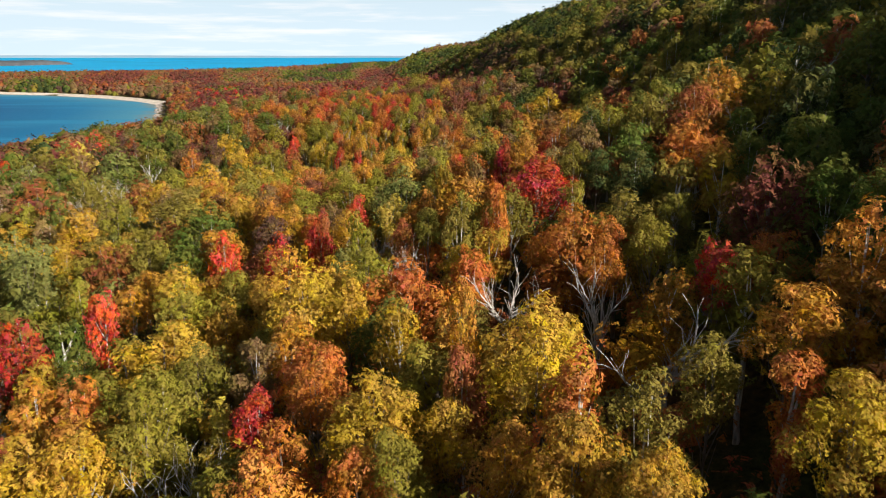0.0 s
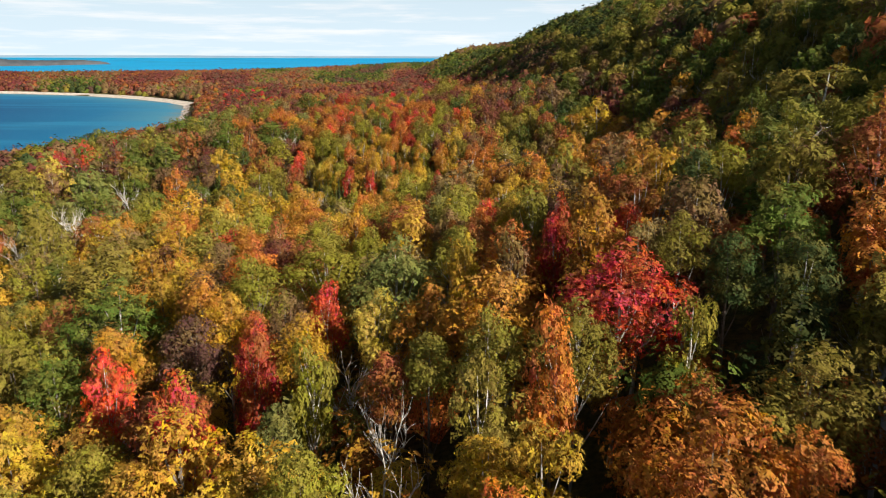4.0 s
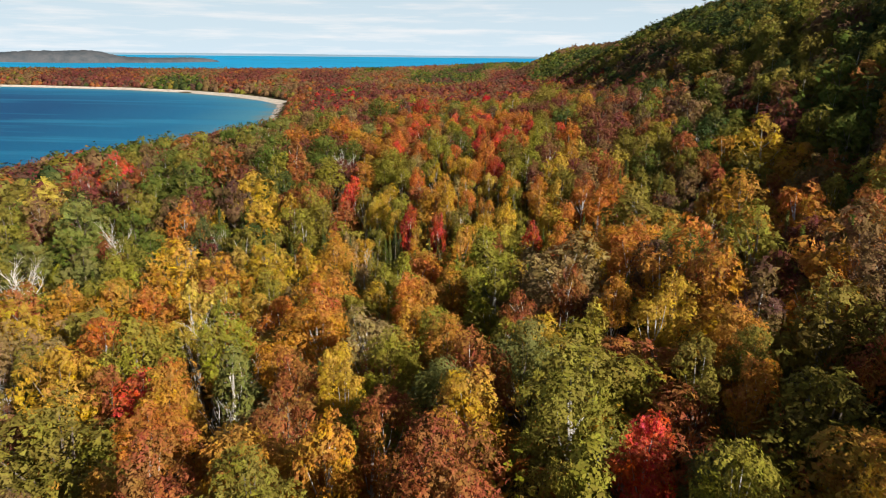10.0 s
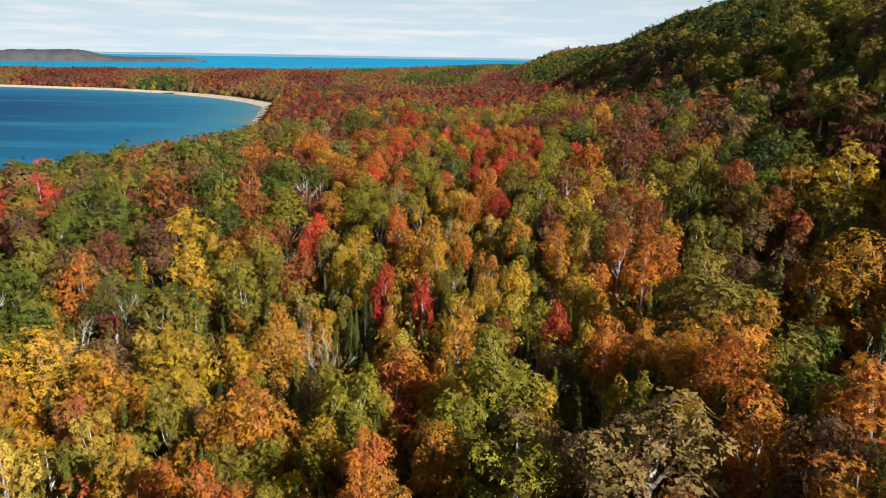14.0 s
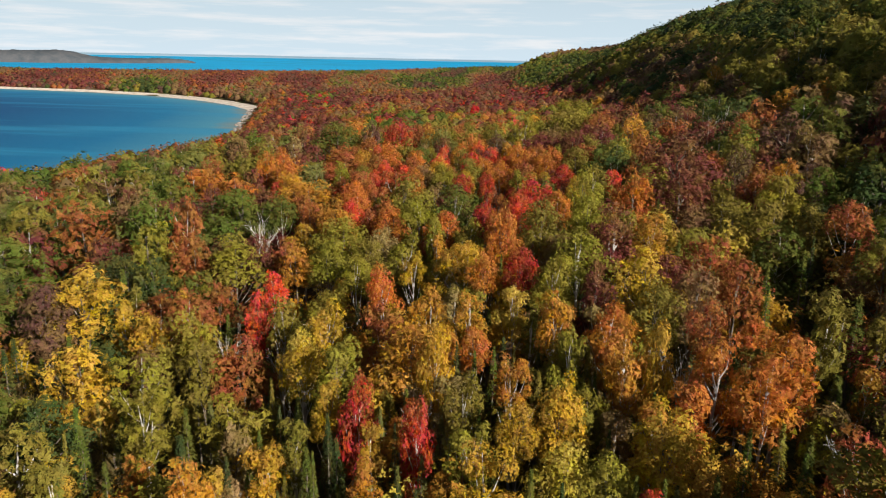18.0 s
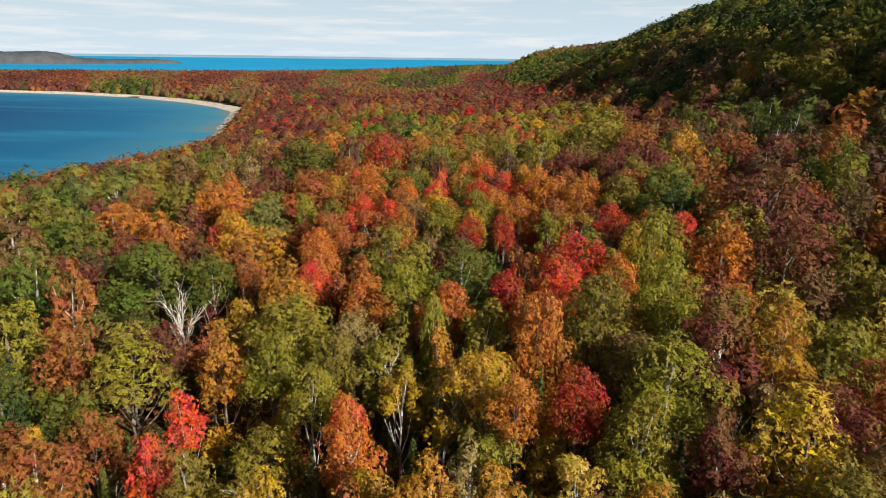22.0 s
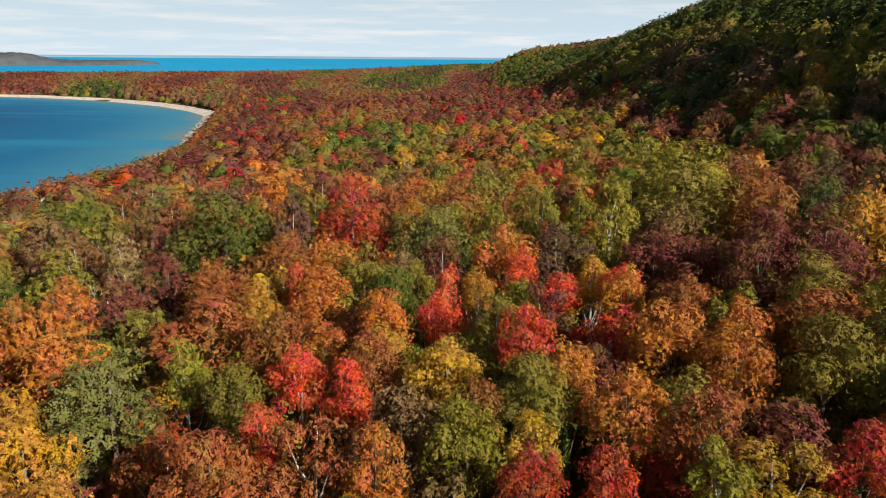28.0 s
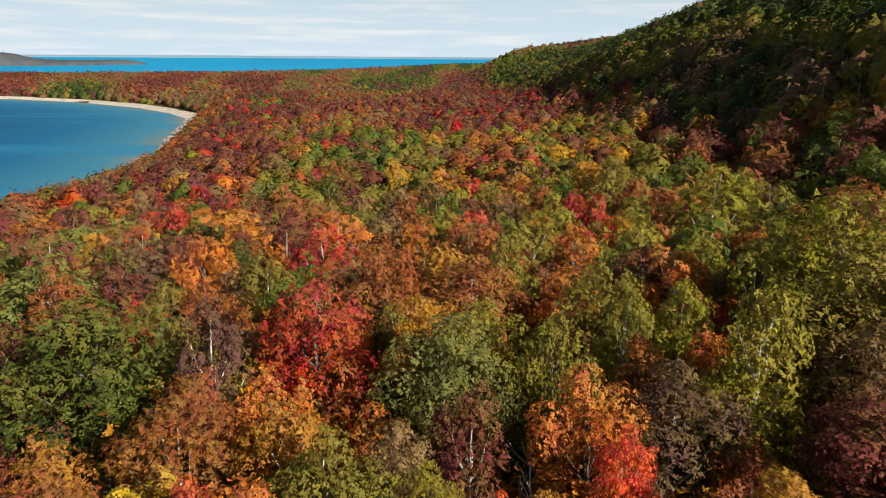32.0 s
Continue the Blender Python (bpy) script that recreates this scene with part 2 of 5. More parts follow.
# low swells and dips of the ground: x, y, breadth, height
SWELLS = [(8, 55, 26, 2.5), (0, 95, 28, 1.3), (-25, 110, 26, 3.7), (30, 100, 28, 10.6), (35, 160, 34, 3.6), (-60, 150, 30, 2.4), (-20, 200, 28, -3.5), (25, 215, 26, -3.3), (-15, 258, 24, 2.5), (-72, 320, 32, 5.2), (20, 305, 32, 3.4), (-30, 310, 22, -2.2), (-90, 365, 34, 5.2), (-50, 235, 20, -4.0), (8, 375, 30, -1.7), (-28, 360, 26, -1.1)]


def land(x, y):
    """Height of the ground over the lake."""
    x, y = np.asarray(x, float), np.asarray(y, float)
    u = shore_distance(x, y)
    near = smooth(1500, 700, y)
    g = np.where(u > 0, (9 + 17 * near) * (1 - np.exp(-np.maximum(u, 0) / 113)) + np.clip(u, 0, 30) * 0.1, np.maximum(u * 0.12, -8))
    inland = smooth(0, 120, u)
    g = g + inland * 0.153 * near * (np.logaddexp(0, (x + 57) / 14) * 14) * smooth(260, 60, x)
    g = g + inland * (11.3 * np.exp(-((y - 333) / 100) ** 2 - ((x + 42) / 90) ** 2) - 2.0 * np.exp(-((y - 185) / 34) ** 2 - ((x + 20) / 90) ** 2))
    foot = 43.5 - 0.11 * np.maximum(y - 270, 0) - 18 * np.exp(-((y - 25) / 55) ** 2)
    climb = np.logaddexp(0, (x - foot) / 9) * 9
    hill = 117 * (1 - np.exp(-climb * 0.603 / 117))
    g = g + inland * hill * smooth(2840, 2430, y) + inland * 13 * np.exp(-((y - 2440) / 130) ** 2 - ((x + 35) / 85) ** 2)
    for cx, cy, wide, tall in SWELLS:
        g = g + inland * tall * np.exp(-((x - cx) ** 2 + (y - cy) ** 2) / wide ** 2)
    g = g + inland * 1.6 * wave(x, y, 0.021, 0.017, 0.6) + inland * 0.7 * wave(x, y, 0.06, 0.05, 2.1)
    return g + rise(x, y)


def link_mesh(name, verts, faces, mat, parent=None, smooth_faces=False):
    me = bpy.data.meshes.new(name)
    me.from_pydata(verts, [], faces)
    me.materials.append(mat)
    if smooth_faces:
        me.shade_smooth()
    ob = new(name, me)
    ob.parent = parent
    return ob


def sheet(xs, ys, height):
    gx, gy = np.meshgrid(xs, ys)
    gz = height(gx, gy)
    nx, ny = len(xs), len(ys)
    verts = np.stack([gx.ravel(), gy.ravel(), gz.ravel()], 1)
    i = (np.arange(ny - 1)[:, None] * nx + np.arange(nx - 1)[None, :]).ravel()
    return verts, np.stack([i, i + 1, i + nx + 1, i + nx], 1)


xs = np.concatenate([np.arange(-3400, -700, 90), np.arange(-700, -340, 20), np.arange(-340, 240, 8), np.arange(240, 700, 40), np.arange(700, 3400, 150)])
ys = np.concatenate([np.arange(-600, -40, 40), np.arange(-40, 620, 8), np.arange(620, 1560, 20), np.arange(1560, 4800, 100)])
v, f = sheet(xs, ys, land)
ground = tagged(link_mesh("ground", v.tolist(), f.tolist(), GROUND, smooth_faces=True), "forest floor of brown leaf litter and ferns", "ground", kind="structure")

rings = np.concatenate([np.linspace(0, 400, 12), np.arange(440, 1700, 26), np.arange(1700, 4900, 60)])
turns = np.linspace(0, 2 * math.pi, 181)[:-1]
rr, tt = np.meshgrid(rings, turns, indexing="ij")
wx, wy = rr * np.sin(tt), 150 + rr * np.cos(tt)
wv = np.stack([wx.ravel(), wy.ravel(), rise(wx, wy).ravel()], 1)
nr, nt = rr.shape
wf = [(a * nt + b, (a + 1) * nt + b, (a + 1) * nt + (b + 1) % nt, a * nt + (b + 1) % nt) for a in range(1, nr - 1) for b in range(nt)]
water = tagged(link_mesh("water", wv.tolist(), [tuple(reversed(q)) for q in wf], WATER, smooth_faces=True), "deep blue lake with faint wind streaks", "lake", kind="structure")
deep = water.data.attributes.new("depth", "FLOAT", "POINT")
# Water past the far coast gets 1, the brightest blue, whatever its depth.
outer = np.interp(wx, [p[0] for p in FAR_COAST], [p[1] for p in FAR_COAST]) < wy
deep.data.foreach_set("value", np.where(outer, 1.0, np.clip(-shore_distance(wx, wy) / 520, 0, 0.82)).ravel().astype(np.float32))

# the beach follows the shore of the bay
beach_line = [SHORE[9] * (1 - k) + SHORE[10] * k for k in np.linspace(0, 1, 6)[:-1]]
for a, b in zip(SHORE[10:15], SHORE[11:16]):
    beach_line += [a * (1 - k) + b * k for k in np.linspace(0, 1, 9)[:-1]]
bv, bf = [], []
for i, p in enumerate(beach_line):
    d = beach_line[min(i + 1, len(beach_line) - 1)] - beach_line[max(i - 1, 0)]
    side = np.array((d[1], -d[0])) / np.hypot(*d)
    if side[1] < 0:
        side = -side
    swell = (1 + 0.25 * math.sin(i * 0.9) + 0.15 * math.sin(i * 2.3)) * (0.9 if i < 20 else 0.65)
    for off, h in ((-9, -0.9), (0, 0.5), (8 * swell, 2.0), (11 * swell, 2.4), (14 * swell, 2.9)):
        q = p + side * off
        bv.append((q[0], q[1], h + 0.5))
    if i:
        for k in range(4):
            bf.append(((i - 1) * 5 + k, i * 5 + k, i * 5 + k + 1, (i - 1) * 5 + k + 1))
tagged(link_mesh("beach", bv, bf, SAND, smooth_faces=True), "pale curved sand beach along the bay", "beach", kind="structure")


# boulders where the wooded shore meets the bay
def boulder(rs, x, y, size):
    g = (1 + 5 ** 0.5) / 2
    ico = np.array([(-1, g, 0), (1, g, 0), (-1, -g, 0), (1, -g, 0), (0, -1, g), (0, 1, g), (0, -1, -g), (0, 1, -g), (g, 0, -1), (g, 0, 1), (-g, 0, -1), (-g, 0, 1)]) / math.hypot(1, g)
    return ico * rs.uniform(0.7, 1.2, (12, 1)) * size * np.array((1.3, 1.0, 0.6)) + np.array((x, y, 0.15 * size))


TRI = [(0, 11, 5), (0, 5, 1), (0, 1, 7), (0, 7, 10), (0, 10, 11), (1, 5, 9), (5, 11, 4), (11, 10, 2), (10, 7, 6), (7, 1, 8), (3, 9, 4), (3, 4, 2), (3, 2, 6), (3, 6, 8), (3, 8, 9), (4, 9, 5), (2, 4, 11), (6, 2, 10), (8, 6, 7), (9, 8, 1)]
rock_rs = np.random.RandomState(4)
rv, rf = [], []
for i in range(420):
    y = rock_rs.uniform(690, 1130)
    x = float(np.interp(y, SHORE[:15, 1], SHORE[:15, 0])) + rock_rs.normal(0, 3.5) - (8 if 740 < y < 800 and rock_rs.uniform() < 0.5 else 0)
    rf += [tuple(k + 12 * i for k in t) for t in TRI]
    rv += boulder(rock_rs, x, y, rock_rs.uniform(0.5, 2.2)).tolist()
tagged(link_mesh("shore_rocks", rv, rf, ROCK), "grey and tan boulders along the wooded shore", "rocks", kind="stuff")


def far_ridge(name, label, cx, cy, half, depth, tall, mat, angle=0.0, seed=1):
    """A long wooded rise on the lake's far side."""
    rs = np.random.RandomState(seed)
    n, m = 90, 10
    vs, fs = [], []
    c, s = math.cos(angle), math.sin(angle)
    for i in range(n + 1):
        a = -1 + 2 * i / n
        for j in range(m + 1):
            b = -1 + 2 * j / m
            x, y = a * half, b * depth * max(0.15, 1 - a * a)
            px, py = cx + x * c - y * s, cy + x * s + y * c
            prof = tall(a) * max(0.0, 1 - b * b) ** 0.6 * (1 + rs.uniform(-0.05, 0.05))
            vs.append((px, py, float(rise(px, py)) - 2 + prof))
    for i in range(n):
        for j in range(m):
            k = i * (m + 1) + j
            fs.append((k, k + m + 1, k + m + 2, k + 1))
    return tagged(link_mesh(name, vs, fs, mat, smooth_faces=True), label, "distant land", kind="structure")


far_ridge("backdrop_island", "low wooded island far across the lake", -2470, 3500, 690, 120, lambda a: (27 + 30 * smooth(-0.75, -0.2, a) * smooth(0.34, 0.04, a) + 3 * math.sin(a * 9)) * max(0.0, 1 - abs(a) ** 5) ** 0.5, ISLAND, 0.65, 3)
coast_v, coast_f = [], []
for i in range(121):
    a = radians(-62 + i)
    top = 77.5 + 1.2 * math.sin(i * 0.21) + 0.7 * math.sin(i * 0.83)
    for r, z in ((4800, 60), (4830, top), (4880, top)):
        coast_v.append((r * math.sin(a), 150 + r * math.cos(a), z))
    if i:
        for k in range(2):
            coast_f.append(((i - 1) * 3 + k, i * 3 + k, i * 3 + k + 1, (i - 1) * 3 + k + 1))
tagged(link_mesh("backdrop_coast", coast_v, coast_f, COAST, smooth_faces=True), "far coast on the horizon in a painted haze blue", "distant land", kind="structure")

# ---- trees ----
HUES = {
    "crimson": (0.40, 0.026, 0.020), "scarlet": (0.62, 0.055, 0.030), "maroon": (0.16, 0.040, 0.034), "plum": (0.108, 0.054, 0.040), "rust": (0.295, 0.086, 0.030),
    "orange": (0.47, 0.145, 0.028), "amber": (0.44, 0.195, 0.026), "gold": (0.45, 0.265, 0.026), "lemon": (0.45, 0.335, 0.050), "lime": (0.222, 0.196, 0.023),
    "olive": (0.188, 0.158, 0.026), "green": (0.090, 0.121, 0.020), "deep": (0.045, 0.066, 0.02), "sage": (0.158, 0.165, 0.045), "tan": (0.28, 0.19, 0.078), "brown": (0.19, 0.105, 0.05),
}
WORDS = {"crimson": "crimson", "scarlet": "scarlet", "maroon": "dark maroon", "plum": "purple-brown", "rust": "rust-red", "orange": "orange", "amber": "amber", "gold": "golden yellow", "lemon": "pale yellow",
         "lime": "yellow-green", "olive": "olive", "green": "green", "deep": "dark green", "sage": "grey-green", "tan": "tan", "brown": "russet brown"}


def tube(verts, faces, path, radii, sides=5):
    """A tapered limb along a path."""
    start = len(verts)
    for i, (p, r) in enumerate(zip(path, radii)):
        d = Vector(path[min(i + 1, len(path) - 1)]) - Vector(path[max(i - 1, 0)])
        q = d.to_track_quat("Z", "Y")
        for k in range(sides):
            a = 2 * math.pi * k / sides
            verts.append(tuple(Vector(p) + q @ Vector((math.cos(a) * r, math.sin(a) * r, 0))))
    for i in range(len(path) - 1):
        for k in range(sides):
            a, b = start + i * sides + k, start + i * sides + (k + 1) % sides
            faces.append((a, b, b + sides, a + sides))
    faces.append(tuple(start + (len(path) - 1) * sides + k for k in range(sides)))


def leaves(centres, normals, sizes, rs, aspect=0.62):
    """Pointed sprays of leaves at the centres, one small blade each."""
    n = len(centres)
    normals = normals / np.linalg.norm(normals, axis=1, keepdims=True)
    r = rs.normal(size=(n, 3))
    r[:, 2] -= 0.5
    a = np.cross(normals, r)
    a /= np.linalg.norm(a, axis=1, keepdims=True)
    b = np.cross(normals, a)
    s = sizes[:, None]
    skew = rs.uniform(-0.35, 0.35, (n, 1))
    v = np.stack([centres - a * s * 0.42 + b * s * aspect * 0.62, centres + a * s * 0.68 + b * s * skew, centres - a * s * 0.42 - b * s * aspect * 0.62], 1)
    idx = np.arange(n)[:, None] * 3 + np.arange(3)[None, :]
    return v.reshape(-1, 3), idx


def lobed_crown(rs, lobes, count, size, up=0.35):
    """Leaf sprays over the outer skin of a set of lobes (x, y, z, radius, height), round a closed inner mass of leaves."""
    lobes = np.array(lobes)
    weight = lobes[:, 3] ** 2
    many = count * 3
    pick_lobe = rs.choice(len(lobes), many, p=weight / weight.sum())
    d = rs.normal(size=(many, 3))
    d[:, 2] += up
    d /= np.linalg.norm(d, axis=1, keepdims=True)
    L = lobes[pick_lobe]
    depth = 1.24 - rs.uniform(0, 1, (many, 1)) ** 1.4 * 0.5
    c = L[:, :3] + d * depth * np.stack([L[:, 3], L[:, 3], L[:, 4]], 1)
    keep = np.ones(len(c), bool)
    for lx, ly, lz, lr, lh in lobes:
        q = ((c[:, 0] - lx) / lr) ** 2 + ((c[:, 1] - ly) / lr) ** 2 + ((c[:, 2] - lz) / lh) ** 2
        keep &= q > 0.5
    c, d = c[keep][:count], d[keep][:count]
    nrm = d * 0.95 + rs.normal(size=c.shape) * 0.36 + np.array((0, 0, 0.25))
    return c, nrm, size * rs.uniform(0.55, 1.4, len(c))


def inner_mass(rs, lobes, shrink):
    """Rough low lumps that close the crown from within."""
    vs, fs = [], []
    g = (1 + 5 ** 0.5) / 2
    ico = np.array([(-1, g, 0), (1, g, 0), (-1, -g, 0), (1, -g, 0), (0, -1, g), (0, 1, g), (0, -1, -g), (0, 1, -g), (g, 0, -1), (g, 0, 1), (-g, 0, -1), (-g, 0, 1)]) / math.hypot(1, g)
    tri = np.array([(0, 11, 5), (0, 5, 1), (0, 1, 7), (0, 7, 10), (0, 10, 11), (1, 5, 9), (5, 11, 4), (11, 10, 2), (10, 7, 6), (7, 1, 8), (3, 9, 4), (3, 4, 2), (3, 2, 6), (3, 6, 8), (3, 8, 9), (4, 9, 5), (2, 4, 11), (6, 2, 10), (8, 6, 7), (9, 8, 1)])
    for lx, ly, lz, lr, lh in lobes:
        fs.append(tri + len(vs) * 12)
        vs.append(ico * np.array((lr, lr, lh)) * shrink * rs.uniform(0.75, 1.15, (12, 1)) + np.array((lx, ly, lz)))
    return np.concatenate(vs), np.concatenate(fs)


def make_lobes(kind, rs):
    """Lobes of a crown for a tree 17 m tall."""
    lobes = []

    def ring(z, rad, n, r, flat, turn):
        for i in range(n):
            a = 2 * math.pi * (i + rs.uniform(-0.32, 0.32)) / n + turn
            k = rs.uniform(0.6, 1.28)
            lobes.append((rad * k * math.cos(a), rad * k * math.sin(a), z + rs.uniform(-1.0, 1.0), r * rs.uniform(0.62, 1.2), r * flat * rs.uniform(0.8, 1.35)))

    if kind == "maple":        # broad rounded head
        for j, (z, rad, n, r) in enumerate(((9.4, 3.0, 8, 1.5), (11.7, 3.1, 9, 1.45), (13.8, 2.4, 7, 1.4), (15.3, 1.1, 3, 1.4))):
            ring(z, rad, n, r, 0.9, j)
    elif kind == "beech":      # wide and rather flat
        for j, (z, rad, n, r) in enumerate(((10.6, 3.3, 9, 1.35), (12.8, 2.6, 7, 1.45), (14.6, 1.3, 4, 1.5))):
            ring(z, rad, n, r, 0.75, j)
    elif kind == "ash":        # tall oval
        for j, (z, rad, n, r) in enumerate(((9.4, 2.2, 7, 1.3), (11.6, 2.5, 8, 1.3), (13.8, 2.1, 7, 1.25), (15.5, 0.9, 3, 1.2))):
            ring(z, rad, n, r, 1.0, j)
    elif kind == "basswood":   # full even dome
        for j, (z, rad, n, r) in enumerate(((9.8, 2.9, 10, 1.2), (11.9, 2.9, 10, 1.25), (13.9, 2.2, 8, 1.25), (15.4, 0.9, 4, 1.2))):
            ring(z, rad, n, r, 0.9, j)
    elif kind == "oak":        # heavy separate clumps
        for j, (z, rad, n, r) in enumerate(((9.2, 3.2, 6, 1.6), (12.0, 2.7, 5, 1.65), (14.4, 1.4, 3, 1.6), (15.6, 0.1, 1, 1.2))):
            ring(z, rad, n, r, 0.8, j)
    elif kind == "upright":    # narrow head with flame-like lobes
        for j, (z, rad, n, r) in enumerate(((10.2, 1.7, 5, 1.1), (12.0, 2.0, 6, 1.15), (13.9, 1.7, 6, 1.1), (15.5, 0.9, 4, 1.0))):
            ring(z, rad, n, r, 1.1, j * 0.7)
    elif kind == "birch":      # open head of small separate tufts
        for i in range(24):
            a, z = rs.uniform(0, 2 * math.pi), rs.uniform(9.2, 16.2)
            rad = 2.5 * math.sqrt(max(0.05, 1 - ((z - 11.8) / 5.2) ** 2)) * rs.uniform(0.3, 1.1)
            lobes.append((rad * math.cos(a), rad * math.sin(a), z, rs.uniform(0.6, 1.05), rs.uniform(0.7, 1.2)))
    elif kind == "aspen":      # slim column of tufts
        for i in range(18):
            a, z = rs.uniform(0, 2 * math.pi), rs.uniform(8.6, 16.3)
            rad = 1.5 * math.sqrt(max(0.05, 1 - ((z - 11.6) / 5.4) ** 2)) * rs.uniform(0.3, 1.1)
            lobes.append((rad * math.cos(a), rad * math.sin(a), z, rs.uniform(0.6, 1.0), rs.uniform(0.8, 1.4)))
    return lobes


def trunk_mesh(kind, rs, lobes, mat, name, sides=6):
    verts, faces = [], []
    lean = rs.uniform(-0.6, 0.6, 2)
    top = 15.5
    path = [(lean[0] * (z / 15) ** 2 + 0.12 * math.sin(z), lean[1] * (z / 15) ** 2 + 0.12 * math.cos(z * 1.3), z) for z in (-1.2, 0.4, 3, 6, 9, 12, top)]
    tube(verts, faces, path, (0.42, 0.3, 0.25, 0.22, 0.17, 0.11, 0.03), sides)
    for lx, ly, lz, lr, lh in lobes:
        z0 = max(4.5, lz - 3.2 - abs(lx) * 0.4)
        p0 = Vector((lean[0] * (z0 / 15) ** 2, lean[1] * (z0 / 15) ** 2, z0))
        p3 = Vector((lx, ly, lz + lh * 0.3))
        mid = p0.lerp(p3, 0.5) + Vector((0, 0, -0.5)) + Vector(rs.uniform(-0.25, 0.25, 3))
        tube(verts, faces, (p0, mid, p3), (0.1, 0.065, 0.02), max(3, sides - 2))
    me = bpy.data.meshes.new(name)
    me.from_pydata(verts, [], faces)
    me.materials.append(mat)
    return me


def mesh_of(name, v, f, mat):
    me = bpy.data.meshes.new(name)
    me.from_pydata(v.tolist(), [], f.tolist())
    me.materials.append(mat)
    return me


KIND = {"ash": ("ash_tree", "tall ash tree"), "basswood": ("basswood_tree", "full-crowned basswood tree"), "maple": ("sugar_maple_tree", "round-headed maple tree"), "upright": ("red_maple_tree", "narrow maple tree"), "birch": ("birch_tree", "pale-barked birch tree"), "spruce": ("spruce_tree", "spruce tree"),
        "snag": ("dead_tree", "dead tree"), "beech": ("beech_tree", "wide beech tree"), "oak": ("oak_tree", "heavy-limbed oak tree"), "aspen": ("aspen_tree", "slim aspen tree")}
NOMINAL = {"ash": 3.6, "basswood": 4.1, "maple": 4.3, "beech": 4.4, "oak": 4.5, "upright": 2.9, "birch": 3.1, "aspen": 2.2, "spruce": 2.0, "snag": 3.6}
PROTO = {}


def build_prototypes():
    rs = np.random.RandomState(11)
    for kind, barks, amount, core in (("maple", (BARK, BARK, PALE), 1.0, 0.54), ("beech", (BARK, SILVER, BARK), 0.95, 0.54), ("oak", (BARK, BARK, SILVER), 1.0, 0.56), ("ash", (BARK, SILVER, BARK), 0.85, 0.5),
                                      ("basswood", (BARK, BARK, BARK), 0.95, 0.56), ("upright", (BARK, BARK, PALE), 0.72, 0.52), ("birch", (PALE, PALE, SILVER), 0.6, 0.4), ("aspen", (PALE, BARK, PALE), 0.48, 0.42)):
        for i, bark in enumerate(barks):
            lobes = make_lobes(kind, rs)
            for tier, n, size in ((0, 3600, 0.46), (1, 1400, 0.68), (2, 420, 1.15)):
                trunk = trunk_mesh(kind, rs, lobes[::(2, 3, 5)[tier]], bark, "trunk", (6, 5, 4)[tier])
                c, nr, sz = lobed_crown(rs, lobes, int(n * amount), size)
                v, f = leaves(c, nr, sz, rs)
                iv, jf = inner_mass(rs, lobes[::(2, 3, 4)[tier]], core)
                me = bpy.data.meshes.new("crown")
                me.from_pydata(v.tolist() + iv.tolist(), [], f.tolist() + (jf + len(v)).tolist())
                me.materials.append(LEAF)
                PROTO.setdefault((kind, tier), []).append((trunk, me))
    for i in range(3):             # spruce: tiers of drooping sprays
        tv, tf = [], []
        tube(tv, tf, [(0, 0, -1), (0, 0, 6), (0, 0, 15.5)], (0.24, 0.15, 0.02), 5)
        me = bpy.data.meshes.new("trunk")
        me.from_pydata(tv, [], tf)
        me.materials.append(BARK)
        for tier, n in ((0, 1300), (1, 600), (2, 260)):
            z = 2.5 + 13.2 * rs.uniform(0, 1, n) ** 0.85
            r = (15.9 - z) / 13.4 * 2.0 * rs.uniform(0.35, 1.0, n) ** 0.5
            a = rs.uniform(0, 2 * math.pi, n)
            c = np.stack([r * np.cos(a), r * np.sin(a), z - r * 0.25], 1)
            nr = np.stack([np.cos(a) * 0.5, np.sin(a) * 0.5, np.full(n, 0.9)], 1) + rs.normal(size=(n, 3)) * 0.3
            v, f = leaves(c, nr, (0.36, 0.52, 0.8)[tier] * rs.uniform(0.6, 1.3, n), rs, 0.5)
            PROTO.setdefault(("spruce", tier), []).append((me, mesh_of("crown", v, f, LEAF)))


